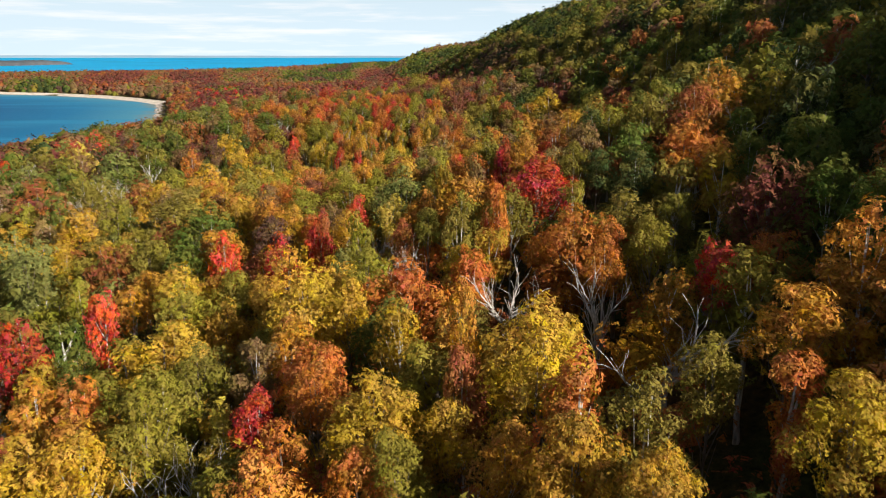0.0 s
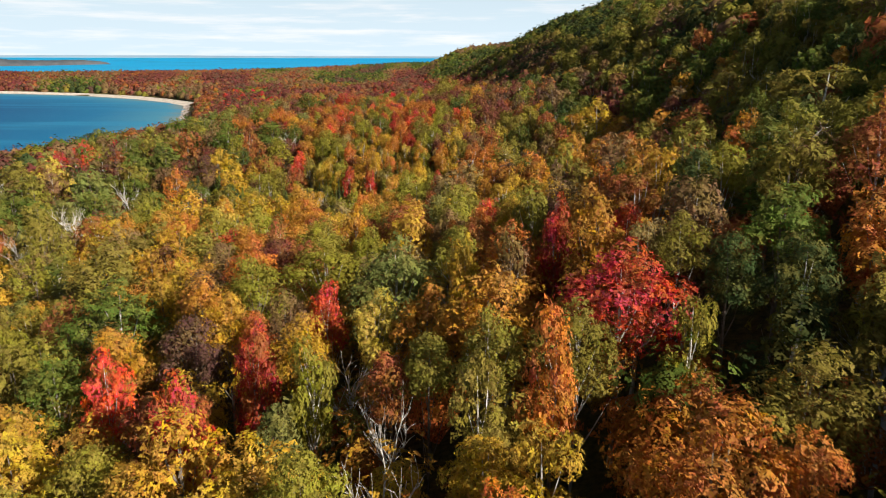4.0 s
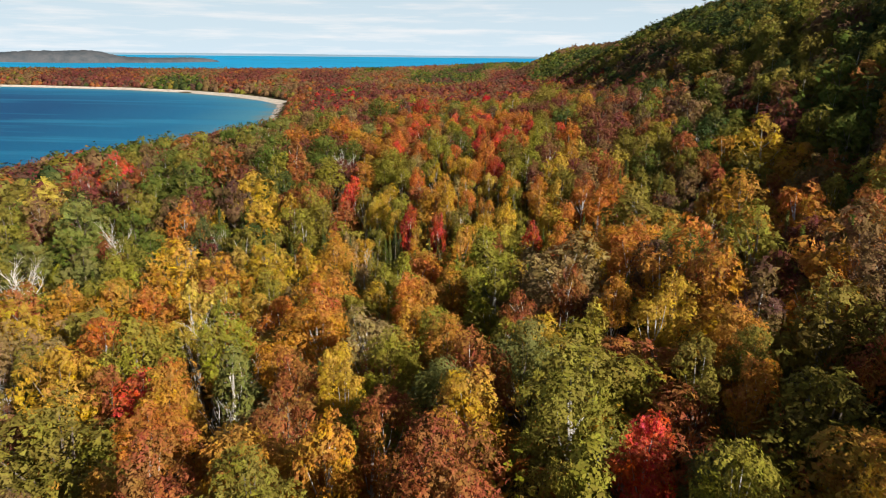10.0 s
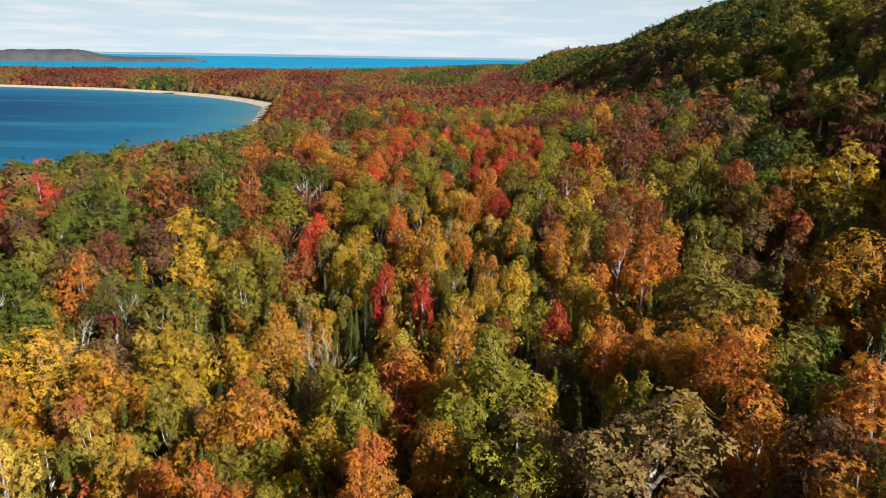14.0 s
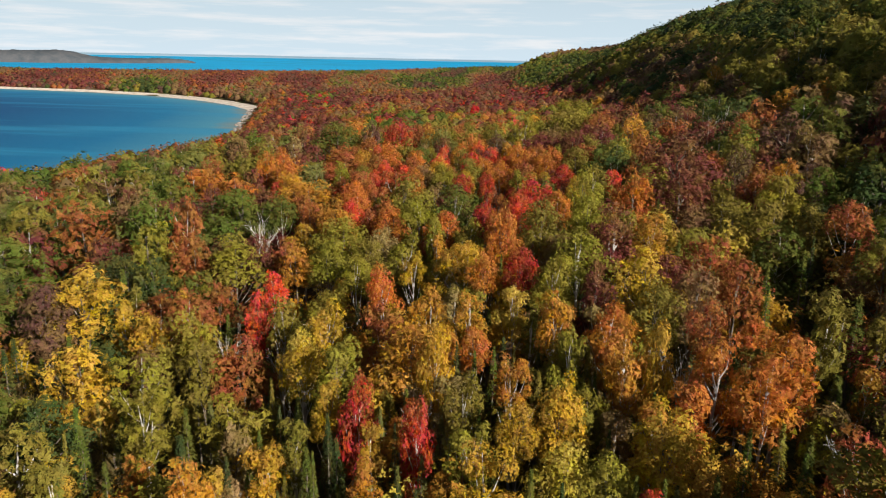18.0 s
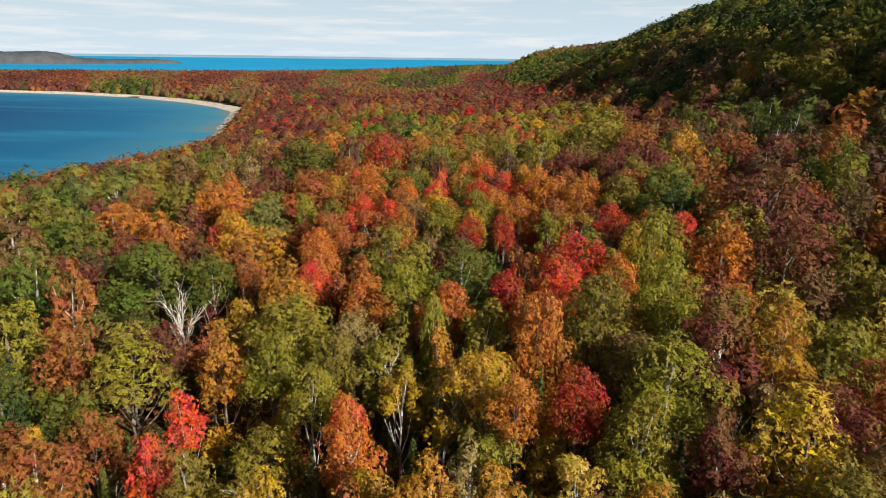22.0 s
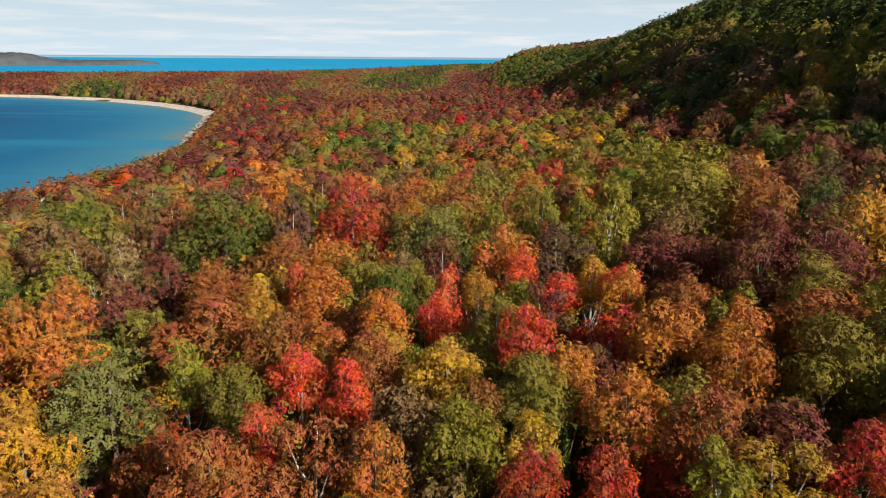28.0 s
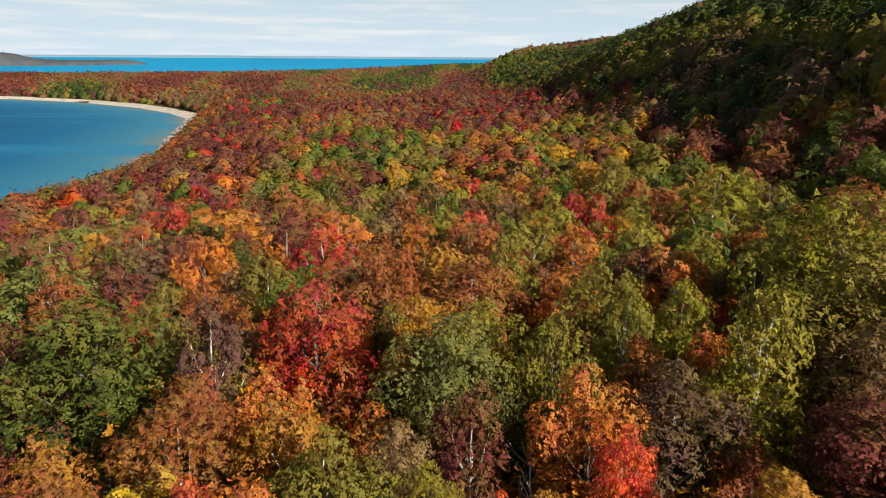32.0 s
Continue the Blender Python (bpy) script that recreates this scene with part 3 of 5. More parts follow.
def bare_mesh(rs, mat, spread=1.0, fork=3):
    """A leafless tree: trunk, crooked limbs, twigs."""
    verts, faces = [], []
    tube(verts, faces, [(0, 0, -1), (0.1, 0, 3), (0.15, 0.1, 6.5), (0.1, 0.2, 9)], (0.3, 0.24, 0.2, 0.14), 6)
    tips = []
    for i in range(7):
        a, z0 = 2 * math.pi * (i + rs.uniform(-0.3, 0.3)) / 5, rs.uniform(5.5, 9)
        p, d, r = Vector((0.1, 0.1, z0)), Vector((math.cos(a) * spread, math.sin(a) * spread, rs.uniform(0.7, 1.5))).normalized(), 0.15
        pts, rad = [p.copy()], [r]
        for k in range(4):
            p = p + d * rs.uniform(0.9, 1.5)
            d = (d + Vector(rs.uniform(-0.35, 0.35, 3)) + Vector((0, 0, 0.12))).normalized()
            r *= 0.72
            pts.append(p.copy())
            rad.append(r)
            tips.append((p.copy(), d.copy(), r))
        tube(verts, faces, pts, rad, 4)
    for p, d, r in tips:
        for k in range(fork):
            q = (d + Vector(rs.uniform(-0.9, 0.9, 3)) + Vector((0, 0, 0.3))).normalized()
            e = p + q * rs.uniform(0.7, 1.4)
            e2 = e + (q + Vector(rs.uniform(-0.5, 0.5, 3))).normalized() * rs.uniform(0.5, 1.2)
            tube(verts, faces, (p, e, e2), (r * 0.6, r * 0.4, 0.012), 3)
    me = bpy.data.meshes.new("trunk")
    me.from_pydata(verts, [], faces)
    me.materials.append(mat)
    return me


build_prototypes()
snag_rs = np.random.RandomState(5)
SNAGS = [bare_mesh(snag_rs, m, s) for m, s in ((PALE, 1.0), (SILVER, 0.7), (PALE, 0.6), (SILVER, 1.2))]
taken = []          # (x, y, radius) of all trees that stand
pick = random.Random(21)


def path_x(y):
    return -4 - 0.125 * max(0, y - 90)


def plant(kind, hue, x, y, radius, tall=None, stretch=1.0, group="woodland along the flight"):
    """One tree with its foot on the ground; radius of its crown and its height in metres, and how much deeper than wide its crown is. Trees nearer the flight line have finer leaves."""
    off = abs(x - path_x(y)) if y < 345 else 40 + abs(x - path_x(y)) * 0.4 + (y - 345)
    tier = 0 if off < 22 or (radius > 4.8 and off < 44) else 1 if off < 60 else 2
    variant = pick.randrange(len(SNAGS)) if kind == "snag" else pick.randrange(len(PROTO[(kind, tier)]))
    parts = [("trunk", SNAGS[variant])] if kind == "snag" else list(zip(("trunk", "crown"), PROTO[(kind, tier)][variant]))
    ob = new(KIND[kind][0])
    ob.empty_display_size = 0.5
    wide = radius / NOMINAL[kind]
    tall = tall or 12.6 + min(3.2 * wide, 3.8)
    up = tall / 17.0
    ob.matrix_world = Matrix.LocRotScale((x, y, float(land(x, y)) - 0.1), Euler((0, 0, pick.uniform(0, 6.283))), (wide, wide, up))
    deep_crown = min(1.3, max(0.4, wide * 1.08 * stretch / up))
    for part_name, me in parts:
        child = new(part_name, me)
        child.parent = ob
        if part_name == "crown":
            c = HUES[hue]
            k = pick.uniform(0.88, 1.15)
            child.color = (c[0] * k, c[1] * k * pick.uniform(0.9, 1.1), c[2] * k, 1)
            if kind != "spruce":
                child.location, child.scale = (0, 0, 16.8 * (1 - deep_crown)), (1, 1, deep_crown)
    word = KIND[kind][1]
    if kind == "snag":
        tagged(ob, "bare pale dead tree with crooked branches", "tree", group)
    elif kind == "spruce":
        tagged(ob, "slender dark green spruce tree among hardwoods", "tree", group)
    else:
        tagged(ob, "%s with %s autumn leaves" % (word, WORDS[hue]), "tree", group)
    taken.append((x, y, radius))
    return ob

# LANDMARKS: trees that stand out by their colour or shape, from the start of the flight onward
plant("basswood", "gold", 9.4, 28.0, 1.7, 14.5)
plant("oak", "gold", 17.4, 28.1, 2.3, 15.1)
plant("oak", "gold", 6.3, 31.0, 3.0, 15.7)
plant("ash", "olive", 9.8, 31.9, 2.4, 15.2)
plant("snag", "tan", 1.9, 33.5, 1.8, 14.5)
plant("ash", "amber", 3.4, 33.6, 1.7, 14.4)
plant("basswood", "lime", -2.5, 34.8, 2.0, 14.8)
plant("beech", "orange", -4.4, 35.1, 1.8, 14.7)
plant("ash", "olive", 14.1, 35.4, 1.7, 14.3)
plant("ash", "orange", -9.7, 37.9, 2.2, 15.0)
plant("oak", "amber", 19.6, 38.2, 2.7, 15.2, 0.87)
plant("basswood", "gold", -4.1, 40.3, 3.3, 15.4, 0.78)
plant("upright", "rust", 1.3, 41.7, 1.5, 15.0, 1.7)
plant("basswood", "gold", -27.3, 42.0, 2.7, 15.5)
plant("maple", "gold", 6.2, 42.0, 3.5, 16.0, 0.95)
plant("beech", "gold", -23.9, 42.0, 3.1, 15.8)
plant("ash", "amber", 25.7, 42.5, 2.5, 15.3)
plant("snag", "tan", -16.2, 42.7, 1.8, 14.5)
plant("snag", "tan", 14.2, 43.4, 4.3, 16.5)
plant("ash", "lime", -20.4, 44.6, 2.7, 15.4)
plant("upright", "crimson", -12.7, 44.8, 1.5, 13.9)
plant("ash", "orange", -8.5, 45.2, 1.8, 14.7)
plant("upright", "crimson", 19.0, 48.6, 1.5, 14.2)
plant("upright", "amber", 1.3, 49.4, 1.5, 15.4, 1.7)
plant("birch", "gold", -3.5, 50.9, 2.4, 15.2)
plant("birch", "brown", -14.5, 52.2, 2.1, 14.9)
plant("upright", "orange", -28.9, 52.8, 2.1, 14.9)
plant("ash", "amber", -33.1, 53.8, 2.5, 15.3)
plant("maple", "green", 30.2, 56.2, 2.3, 15.1)
plant("ash", "orange", 13.1, 56.9, 1.7, 14.2)
plant("basswood", "lime", 17.1, 58.2, 2.0, 14.8)
plant("snag", "tan", -20.1, 58.2, 1.8, 14.6)
plant("basswood", "gold", -23.6, 58.3, 4.9, 15.9, 0.75)
plant("maple", "maroon", 26.9, 58.7, 3.7, 16.5, 1.1)
plant("maple", "gold", -12.2, 61.0, 3.3, 15.9)
plant("upright", "orange", 14.2, 61.2, 1.5, 14.3)
plant("maple", "green", -33.4, 62.0, 2.1, 14.9)
plant("ash", "orange", 11.1, 62.3, 2.9, 15.4, 0.9)
plant("birch", "gold", 4.2, 64.5, 2.1, 15.0)
plant("oak", "olive", 21.4, 65.5, 1.7, 14.2)
plant("maple", "gold", -11.8, 66.0, 2.8, 14.6, 0.75)
plant("maple", "crimson", -41.1, 66.2, 3.0, 16.4, 1.3)
plant("ash", "olive", 16.5, 66.7, 2.8, 14.5, 0.75)
plant("snag", "tan", -3.5, 68.8, 2.2, 15.4)
plant("basswood", "lime", -26.1, 70.0, 3.2, 15.9)
plant("birch", "gold", 27.1, 70.3, 2.1, 15.0)
plant("birch", "olive", 1.7, 71.6, 1.8, 15.3, 1.4)
plant("birch", "olive", 23.1, 72.0, 2.5, 15.3)
plant("upright", "orange", 5.5, 72.8, 1.6, 15.9, 1.8)
plant("upright", "scarlet", -36.1, 72.8, 1.9, 15.8, 1.6)
plant("basswood", "lime", -21.9, 73.4, 2.6, 15.4)
plant("birch", "lime", 13.3, 74.7, 1.7, 14.7, 1.8)
plant("snag", "tan", 24.3, 75.1, 2.1, 14.5)
plant("snag", "tan", -3.8, 75.4, 1.8, 14.9)
plant("basswood", "gold", -28.2, 75.5, 3.3, 16.0)
plant("beech", "amber", -34.5, 76.2, 2.8, 15.6)
plant("ash", "crimson", -17.6, 77.4, 2.0, 16.0, 1.7)
plant("upright", "rust", -4.2, 77.7, 1.5, 13.9)
plant("oak", "olive", -1.7, 77.7, 2.0, 14.8)
plant("ash", "olive", 2.1, 77.7, 2.0, 14.8)
plant("oak", "deep", 20.5, 77.9, 2.1, 14.9)
plant("birch", "lime", -9.4, 78.8, 1.9, 16.0, 1.8)
plant("oak", "deep", 17.1, 79.8, 2.1, 14.9)
plant("maple", "crimson", 10.5, 80.1, 3.8, 15.4, 0.75)
plant("upright", "orange", 26.4, 80.2, 2.3, 15.1)
plant("upright", "crimson", -14.1, 82.3, 1.6, 16.0, 1.8)
plant("ash", "amber", 2.5, 83.0, 3.3, 15.3, 0.75)
plant("beech", "green", 21.5, 83.2, 2.7, 15.5)
plant("oak", "olive", 15.1, 84.7, 1.8, 14.6)
plant("ash", "scarlet", -26.4, 84.7, 2.0, 15.7, 1.4)
plant("birch", "tan", 12.8, 85.4, 1.8, 14.9, 1.2)
plant("oak", "gold", -11.7, 86.5, 2.5, 15.3)
plant("upright", "scarlet", -15.5, 86.9, 1.5, 14.2)
plant("ash", "amber", 10.2, 87.4, 2.3, 15.5, 1.2)
plant("maple", "green", -32.1, 87.5, 2.5, 15.3)
plant("birch", "brown", 3.8, 88.9, 1.7, 15.6, 1.8)
plant("oak", "plum", -21.4, 89.0, 3.1, 15.8)
plant("beech", "amber", -27.0, 89.4, 2.5, 15.3)
plant("beech", "rust", 30.7, 90.1, 3.2, 15.9)
plant("upright", "scarlet", 12.6, 90.5, 1.5, 13.6)
plant("beech", "olive", 24.5, 90.8, 2.9, 15.6)
plant("upright", "orange", -16.6, 91.2, 1.5, 14.0)
plant("beech", "olive", -37.8, 91.2, 3.1, 15.8)
plant("upright", "gold", 0.2, 91.3, 1.5, 15.3, 1.8)
plant("ash", "brown", -14.2, 91.8, 1.9, 14.7)
plant("beech", "rust", -42.6, 91.9, 3.8, 16.3)
plant("upright", "crimson", 7.6, 92.0, 1.5, 15.2, 1.8)
plant("ash", "scarlet", -11.0, 92.1, 1.7, 14.7, 1.2)
plant("basswood", "gold", -19.7, 92.9, 2.4, 15.2)
plant("maple", "sage", -5.4, 94.7, 3.9, 16.4, 1)
plant("birch", "rust", 14.5, 95.2, 1.8, 14.3, 0.8)
plant("oak", "deep", 19.1, 95.9, 1.9, 14.7)
plant("oak", "deep", -34.5, 98.3, 2.0, 14.8)
plant("basswood", "lime", -19.0, 99.5, 3.3, 15.4, 0.8)
plant("maple", "green", -32.6, 99.5, 4.5, 16.2, 0.83)
plant("birch", "gold", 17.3, 100.5, 1.8, 14.7)
plant("basswood", "lime", -45.4, 100.6, 2.5, 15.3)
plant("beech", "brown", -24.3, 100.9, 2.3, 15.1)
plant("oak", "olive", -0.8, 101.4, 2.5, 15.3)
plant("maple", "rust", -39.5, 102.3, 2.4, 15.2)
plant("maple", "lime", -13.3, 102.7, 3.5, 15.5, 0.75)
plant("ash", "gold", -29.5, 103.0, 2.0, 14.8)
plant("birch", "olive", 6.2, 103.4, 2.3, 15.7, 1.3)
plant("basswood", "gold", 5.2, 105.8, 2.0, 14.8)
plant("ash", "rust", 1.2, 105.8, 1.7, 14.1)
plant("maple", "sage", -63.6, 106.0, 5.6, 17.4)
plant("upright", "orange", -0.8, 107.5, 1.5, 13.8)
plant("basswood", "lime", -9.8, 108.8, 2.0, 14.8)
plant("oak", "maroon", -20.0, 110.0, 2.7, 14.8, 0.75)
plant("oak", "gold", 9.2, 110.5, 2.4, 15.1, 0.94)
plant("ash", "orange", 1.5, 110.7, 1.7, 14.4)
plant("ash", "lime", -15.7, 111.4, 2.3, 15.1)
plant("upright", "amber", -4.2, 113.1, 1.5, 13.8)
plant("oak", "brown", -27.6, 114.3, 2.4, 15.2)
plant("maple", "rust", -6.0, 114.8, 2.9, 15.4, 0.89)
plant("oak", "lime", 5.3, 115.2, 2.2, 15.0)
plant("ash", "olive", -15.9, 116.7, 2.2, 15.0)
plant("birch", "rust", -21.6, 118.2, 2.6, 15.4)
plant("basswood", "olive", -44.5, 119.0, 6.5, 16.9, 0.75)
plant("birch", "amber", -13.3, 119.4, 2.2, 15.8, 1.3)
plant("maple", "rust", -7.4, 119.8, 2.8, 15.3, 0.9)
plant("ash", "scarlet", 2.3, 120.4, 1.7, 14.5)
plant("upright", "amber", -40.4, 124.0, 1.8, 14.7)
plant("basswood", "olive", -32.8, 124.8, 5.8, 15.7, 0.75)
plant("ash", "olive", -1.1, 127.3, 3.7, 16.0, 0.89)
plant("beech", "orange", -27.5, 127.5, 2.9, 15.2, 0.83)
plant("ash", "rust", -19.0, 128.1, 2.3, 15.1)
plant("upright", "amber", 9.0, 128.3, 1.5, 14.1)
plant("beech", "rust", -12.8, 130.2, 1.7, 14.5)
plant("upright", "gold", -7.5, 130.3, 1.5, 13.8)
plant("birch", "lime", 0.5, 133.2, 4.0, 15.8, 0.75)
plant("basswood", "amber", -30.7, 133.7, 2.5, 15.3)
plant("birch", "olive", 7.0, 134.0, 1.7, 14.4)
plant("beech", "sage", -10.0, 134.5, 2.1, 14.9)
plant("oak", "olive", 10.1, 134.6, 1.7, 14.6)
plant("ash", "scarlet", -33.7, 135.2, 2.0, 14.4, 0.78)
plant("snag", "tan", -27.1, 135.7, 1.8, 14.5)
plant("ash", "gold", -17.4, 135.8, 1.9, 14.7)
plant("upright", "rust", -37.4, 136.6, 1.6, 14.5)
plant("ash", "rust", -8.1, 136.8, 2.8, 15.6)
plant("maple", "gold", -42.0, 136.8, 3.6, 16.2)
plant("ash", "rust", -22.4, 138.4, 2.2, 15.0)
plant("upright", "orange", -33.2, 138.6, 1.6, 14.4)
plant("upright", "gold", -19.6, 139.9, 1.9, 14.7)
plant("beech", "sage", -4.4, 140.3, 2.7, 15.5)
plant("basswood", "lime", -37.7, 141.2, 4.9, 17.0)
plant("basswood", "lime", -15.3, 141.4, 2.5, 15.3)
plant("snag", "tan", -53.7, 143.3, 1.8, 14.9)
plant("birch", "gold", 5.1, 143.8, 2.0, 14.9)
plant("birch", "olive", 50.8, 144.9, 6.0, 17.7)
plant("ash", "brown", 23.2, 146.1, 3.5, 16.1)
plant("snag", "tan", -30.6, 146.4, 1.8, 15.1)
plant("maple", "amber", -11.8, 146.8, 2.2, 15.0)
plant("ash", "gold", 7.1, 148.8, 2.0, 14.8)
plant("basswood", "lime", -33.6, 149.2, 2.9, 15.7)
plant("birch", "amber", 19.1, 149.5, 3.6, 16.1)
plant("birch", "tan", -19.8, 149.6, 2.9, 15.7)
plant("snag", "tan", -58.1, 150.7, 2.3, 16.0)
plant("snag", "tan", -3.8, 151.1, 3.1, 15.4)
plant("snag", "tan", -38.4, 151.3, 1.8, 15.1)
plant("ash", "amber", 11.2, 151.3, 2.6, 15.4)
plant("ash", "amber", 2.5, 151.9, 1.7, 14.6)
plant("beech", "orange", -48.9, 152.2, 2.9, 15.7)
plant("snag", "tan", -76.8, 152.8, 3.6, 18.0)
plant("ash", "rust", -6.2, 153.2, 1.7, 14.6, 1.1)
plant("upright", "amber", -16.2, 153.8, 1.8, 14.6)
plant("ash", "rust", 11.0, 154.3, 2.3, 15.1)
plant("maple", "amber", -26.6, 155.3, 4.0, 15.3, 0.75)
plant("ash", "rust", -1.6, 155.5, 2.3, 15.4, 1.2)
plant("snag", "tan", -21.4, 155.8, 1.8, 14.5)
plant("birch", "amber", 6.9, 156.0, 3.1, 15.8)
plant("upright", "amber", -16.2, 158.7, 2.1, 15.3, 1.2)
plant("ash", "rust", -89.7, 160.0, 6.0, 18.7, 1.2)
plant("birch", "tan", -1.5, 161.1, 5.3, 17.2)
plant("birch", "lime", -24.8, 161.8, 1.7, 14.2)
plant("birch", "lime", -9.7, 163.5, 4.0, 16.7, 1.1)
plant("upright", "orange", -18.9, 163.6, 1.5, 14.7, 1.3)
plant("birch", "lemon", -45.5, 164.6, 2.8, 16.7, 1.6)
plant("ash", "orange", 4.5, 164.8, 3.4, 16.0)
plant("upright", "rust", -0.5, 165.8, 1.5, 14.6, 1.3)
plant("ash", "orange", 11.3, 166.1, 3.2, 15.6, 0.86)
plant("beech", "orange", -52.4, 167.1, 3.1, 15.8)
plant("upright", "orange", -19.6, 167.7, 1.9, 14.7)
plant("snag", "tan", -77.0, 167.8, 2.4, 16.2)
plant("beech", "amber", -58.7, 168.4, 4.2, 16.5)
plant("upright", "amber", -14.9, 169.0, 2.0, 14.6, 0.88)
plant("upright", "gold", 1.6, 170.1, 1.5, 14.1)
plant("birch", "lemon", -46.8, 175.7, 1.9, 14.8)
plant("snag", "tan", -78.9, 176.8, 4.1, 18.0)
plant("upright", "amber", -37.4, 179.9, 1.6, 14.4)
plant("maple", "orange", 6.4, 180.3, 3.3, 14.9, 0.75)
plant("birch", "lime", -24.4, 180.8, 3.0, 15.8)
plant("birch", "lime", -43.2, 181.5, 2.3, 15.1)
plant("basswood", "lime", -67.0, 182.5, 3.6, 16.1)
plant("birch", "lime", -11.9, 183.3, 4.3, 16.6)
plant("maple", "amber", 4.1, 183.6, 2.6, 15.0, 0.83)
plant("snag", "tan", -85.8, 183.7, 3.9, 18.0)
plant("ash", "amber", -51.5, 184.8, 3.2, 15.9)
plant("birch", "lime", -27.6, 185.2, 2.9, 15.7)
plant("ash", "gold", -59.6, 186.9, 5.4, 16.8, 0.86)
plant("birch", "tan", -31.3, 187.5, 1.7, 14.4)
plant("birch", "amber", 1.0, 188.1, 1.9, 14.7)
plant("ash", "orange", -2.5, 189.0, 2.4, 15.2)
plant("maple", "gold", -47.5, 191.7, 4.5, 16.1, 0.8)
plant("ash", "gold", -42.3, 194.4, 2.1, 14.9)
plant("snag", "tan", -6.8, 194.8, 1.8, 14.5)
plant("upright", "amber", 12.4, 195.1, 1.6, 14.5)
plant("maple", "amber", -38.3, 196.2, 3.8, 15.7, 0.77)
plant("upright", "amber", -17.6, 196.5, 2.7, 15.9, 1.2)
plant("ash", "olive", 55.0, 196.7, 6.5, 19.0)
plant("upright", "rust", -13.2, 198.4, 1.5, 14.2)
plant("upright", "crimson", -7.2, 198.6, 1.5, 14.7, 1.4)
plant("birch", "olive", 8.8, 198.8, 5.9, 17.6)
plant("spruce", "deep", -10.0, 199.5, 1.2, 9.9)
plant("ash", "amber", 23.7, 202.1, 5.3, 17.2)
plant("snag", "tan", -81.2, 202.7, 3.0, 18.0)
plant("ash", "amber", -40.6, 203.5, 2.3, 15.1)
plant("birch", "amber", 20.1, 204.8, 3.5, 16.1)
plant("birch", "gold", -18.3, 206.4, 2.7, 15.5)
plant("spruce", "olive", -31.2, 206.6, 1.2, 9.9)
plant("spruce", "green", -15.5, 209.1, 1.2, 9.9)
plant("spruce", "green", -30.8, 209.9, 1.2, 9.9)
plant("spruce", "olive", -35.7, 210.7, 1.2, 9.9)
plant("spruce", "green", -29.5, 211.0, 1.2, 9.9)
plant("spruce", "green", -25.9, 211.1, 1.2, 9.9)
plant("ash", "orange", -72.7, 211.6, 3.3, 16.5, 1.2)
plant("snag", "tan", -67.0, 211.9, 2.0, 15.4)
plant("ash", "gold", -16.3, 212.7, 1.8, 14.6)
plant("upright", "crimson", -24.7, 212.9, 1.5, 15.1, 1.8)
plant("spruce", "green", 11.3, 213.1, 1.2, 9.9)
plant("spruce", "green", -40.0, 213.2, 1.2, 9.9)
plant("birch", "lime", -50.0, 213.5, 2.7, 15.5)
plant("upright", "gold", -12.8, 213.6, 2.0, 15.5, 1.3)
plant("ash", "orange", 3.1, 214.0, 2.5, 15.3)
plant("spruce", "green", -38.7, 214.6, 1.2, 9.9)
plant("upright", "crimson", -30.3, 214.8, 1.8, 15.8, 1.7)
plant("birch", "olive", -21.1, 216.0, 2.1, 14.9)
plant("upright", "gold", -33.4, 216.0, 1.7, 14.5)
plant("snag", "tan", -25.4, 216.8, 1.8, 14.5)
plant("birch", "orange", 0.2, 218.1, 2.4, 16.0, 1.4)
plant("birch", "amber", -17.1, 219.8, 1.9, 14.8)
plant("ash", "gold", -60.9, 220.1, 3.7, 16.2)
plant("upright", "gold", -4.5, 220.3, 1.5, 15.7, 1.8)
plant("birch", "orange", 5.9, 220.4, 2.5, 15.3)
plant("birch", "amber", -7.0, 220.6, 2.7, 16.0, 1.3)
plant("spruce", "green", 19.2, 221.2, 1.2, 9.9)
plant("spruce", "green", 15.6, 221.4, 1.2, 9.9)
plant("birch", "lime", -55.3, 221.6, 3.3, 16.0)
plant("upright", "gold", -24.7, 222.0, 1.9, 16.4, 1.8)
plant("birch", "lime", -12.2, 222.4, 2.0, 15.8, 1.5)
plant("spruce", "deep", 17.8, 222.7, 1.2, 9.9)
plant("spruce", "sage", -41.4, 222.7, 1.4, 10.4)
plant("spruce", "deep", 14.2, 222.9, 1.2, 9.9)
plant("spruce", "sage", -48.5, 223.1, 1.5, 10.5)
plant("ash", "lemon", -112.2, 223.2, 5.9, 17.6)
plant("snag", "tan", -1.7, 224.0, 1.8, 14.5)
plant("upright", "orange", 4.6, 224.8, 1.5, 14.2)
plant("upright", "orange", -21.2, 225.1, 1.5, 14.2)
plant("ash", "rust", 0.8, 226.5, 2.1, 15.0)
plant("ash", "orange", -8.2, 226.9, 2.3, 15.1)
plant("birch", "amber", -13.7, 228.5, 2.5, 15.7, 1.2)
plant("birch", "rust", -31.1, 229.1, 2.9, 15.6)
plant("snag", "tan", -42.8, 229.3, 1.8, 15.1)
plant("basswood", "lime", -53.8, 230.0, 4.3, 16.6)
plant("ash", "olive", -3.5, 230.4, 2.8, 15.6)
plant("spruce", "deep", 11.2, 230.6, 1.2, 10.0)
plant("ash", "amber", -26.6, 230.8, 2.6, 15.4)
plant("birch", "amber", -22.2, 230.9, 2.2, 15.0)
plant("upright", "gold", -59.3, 230.9, 2.0, 14.8)
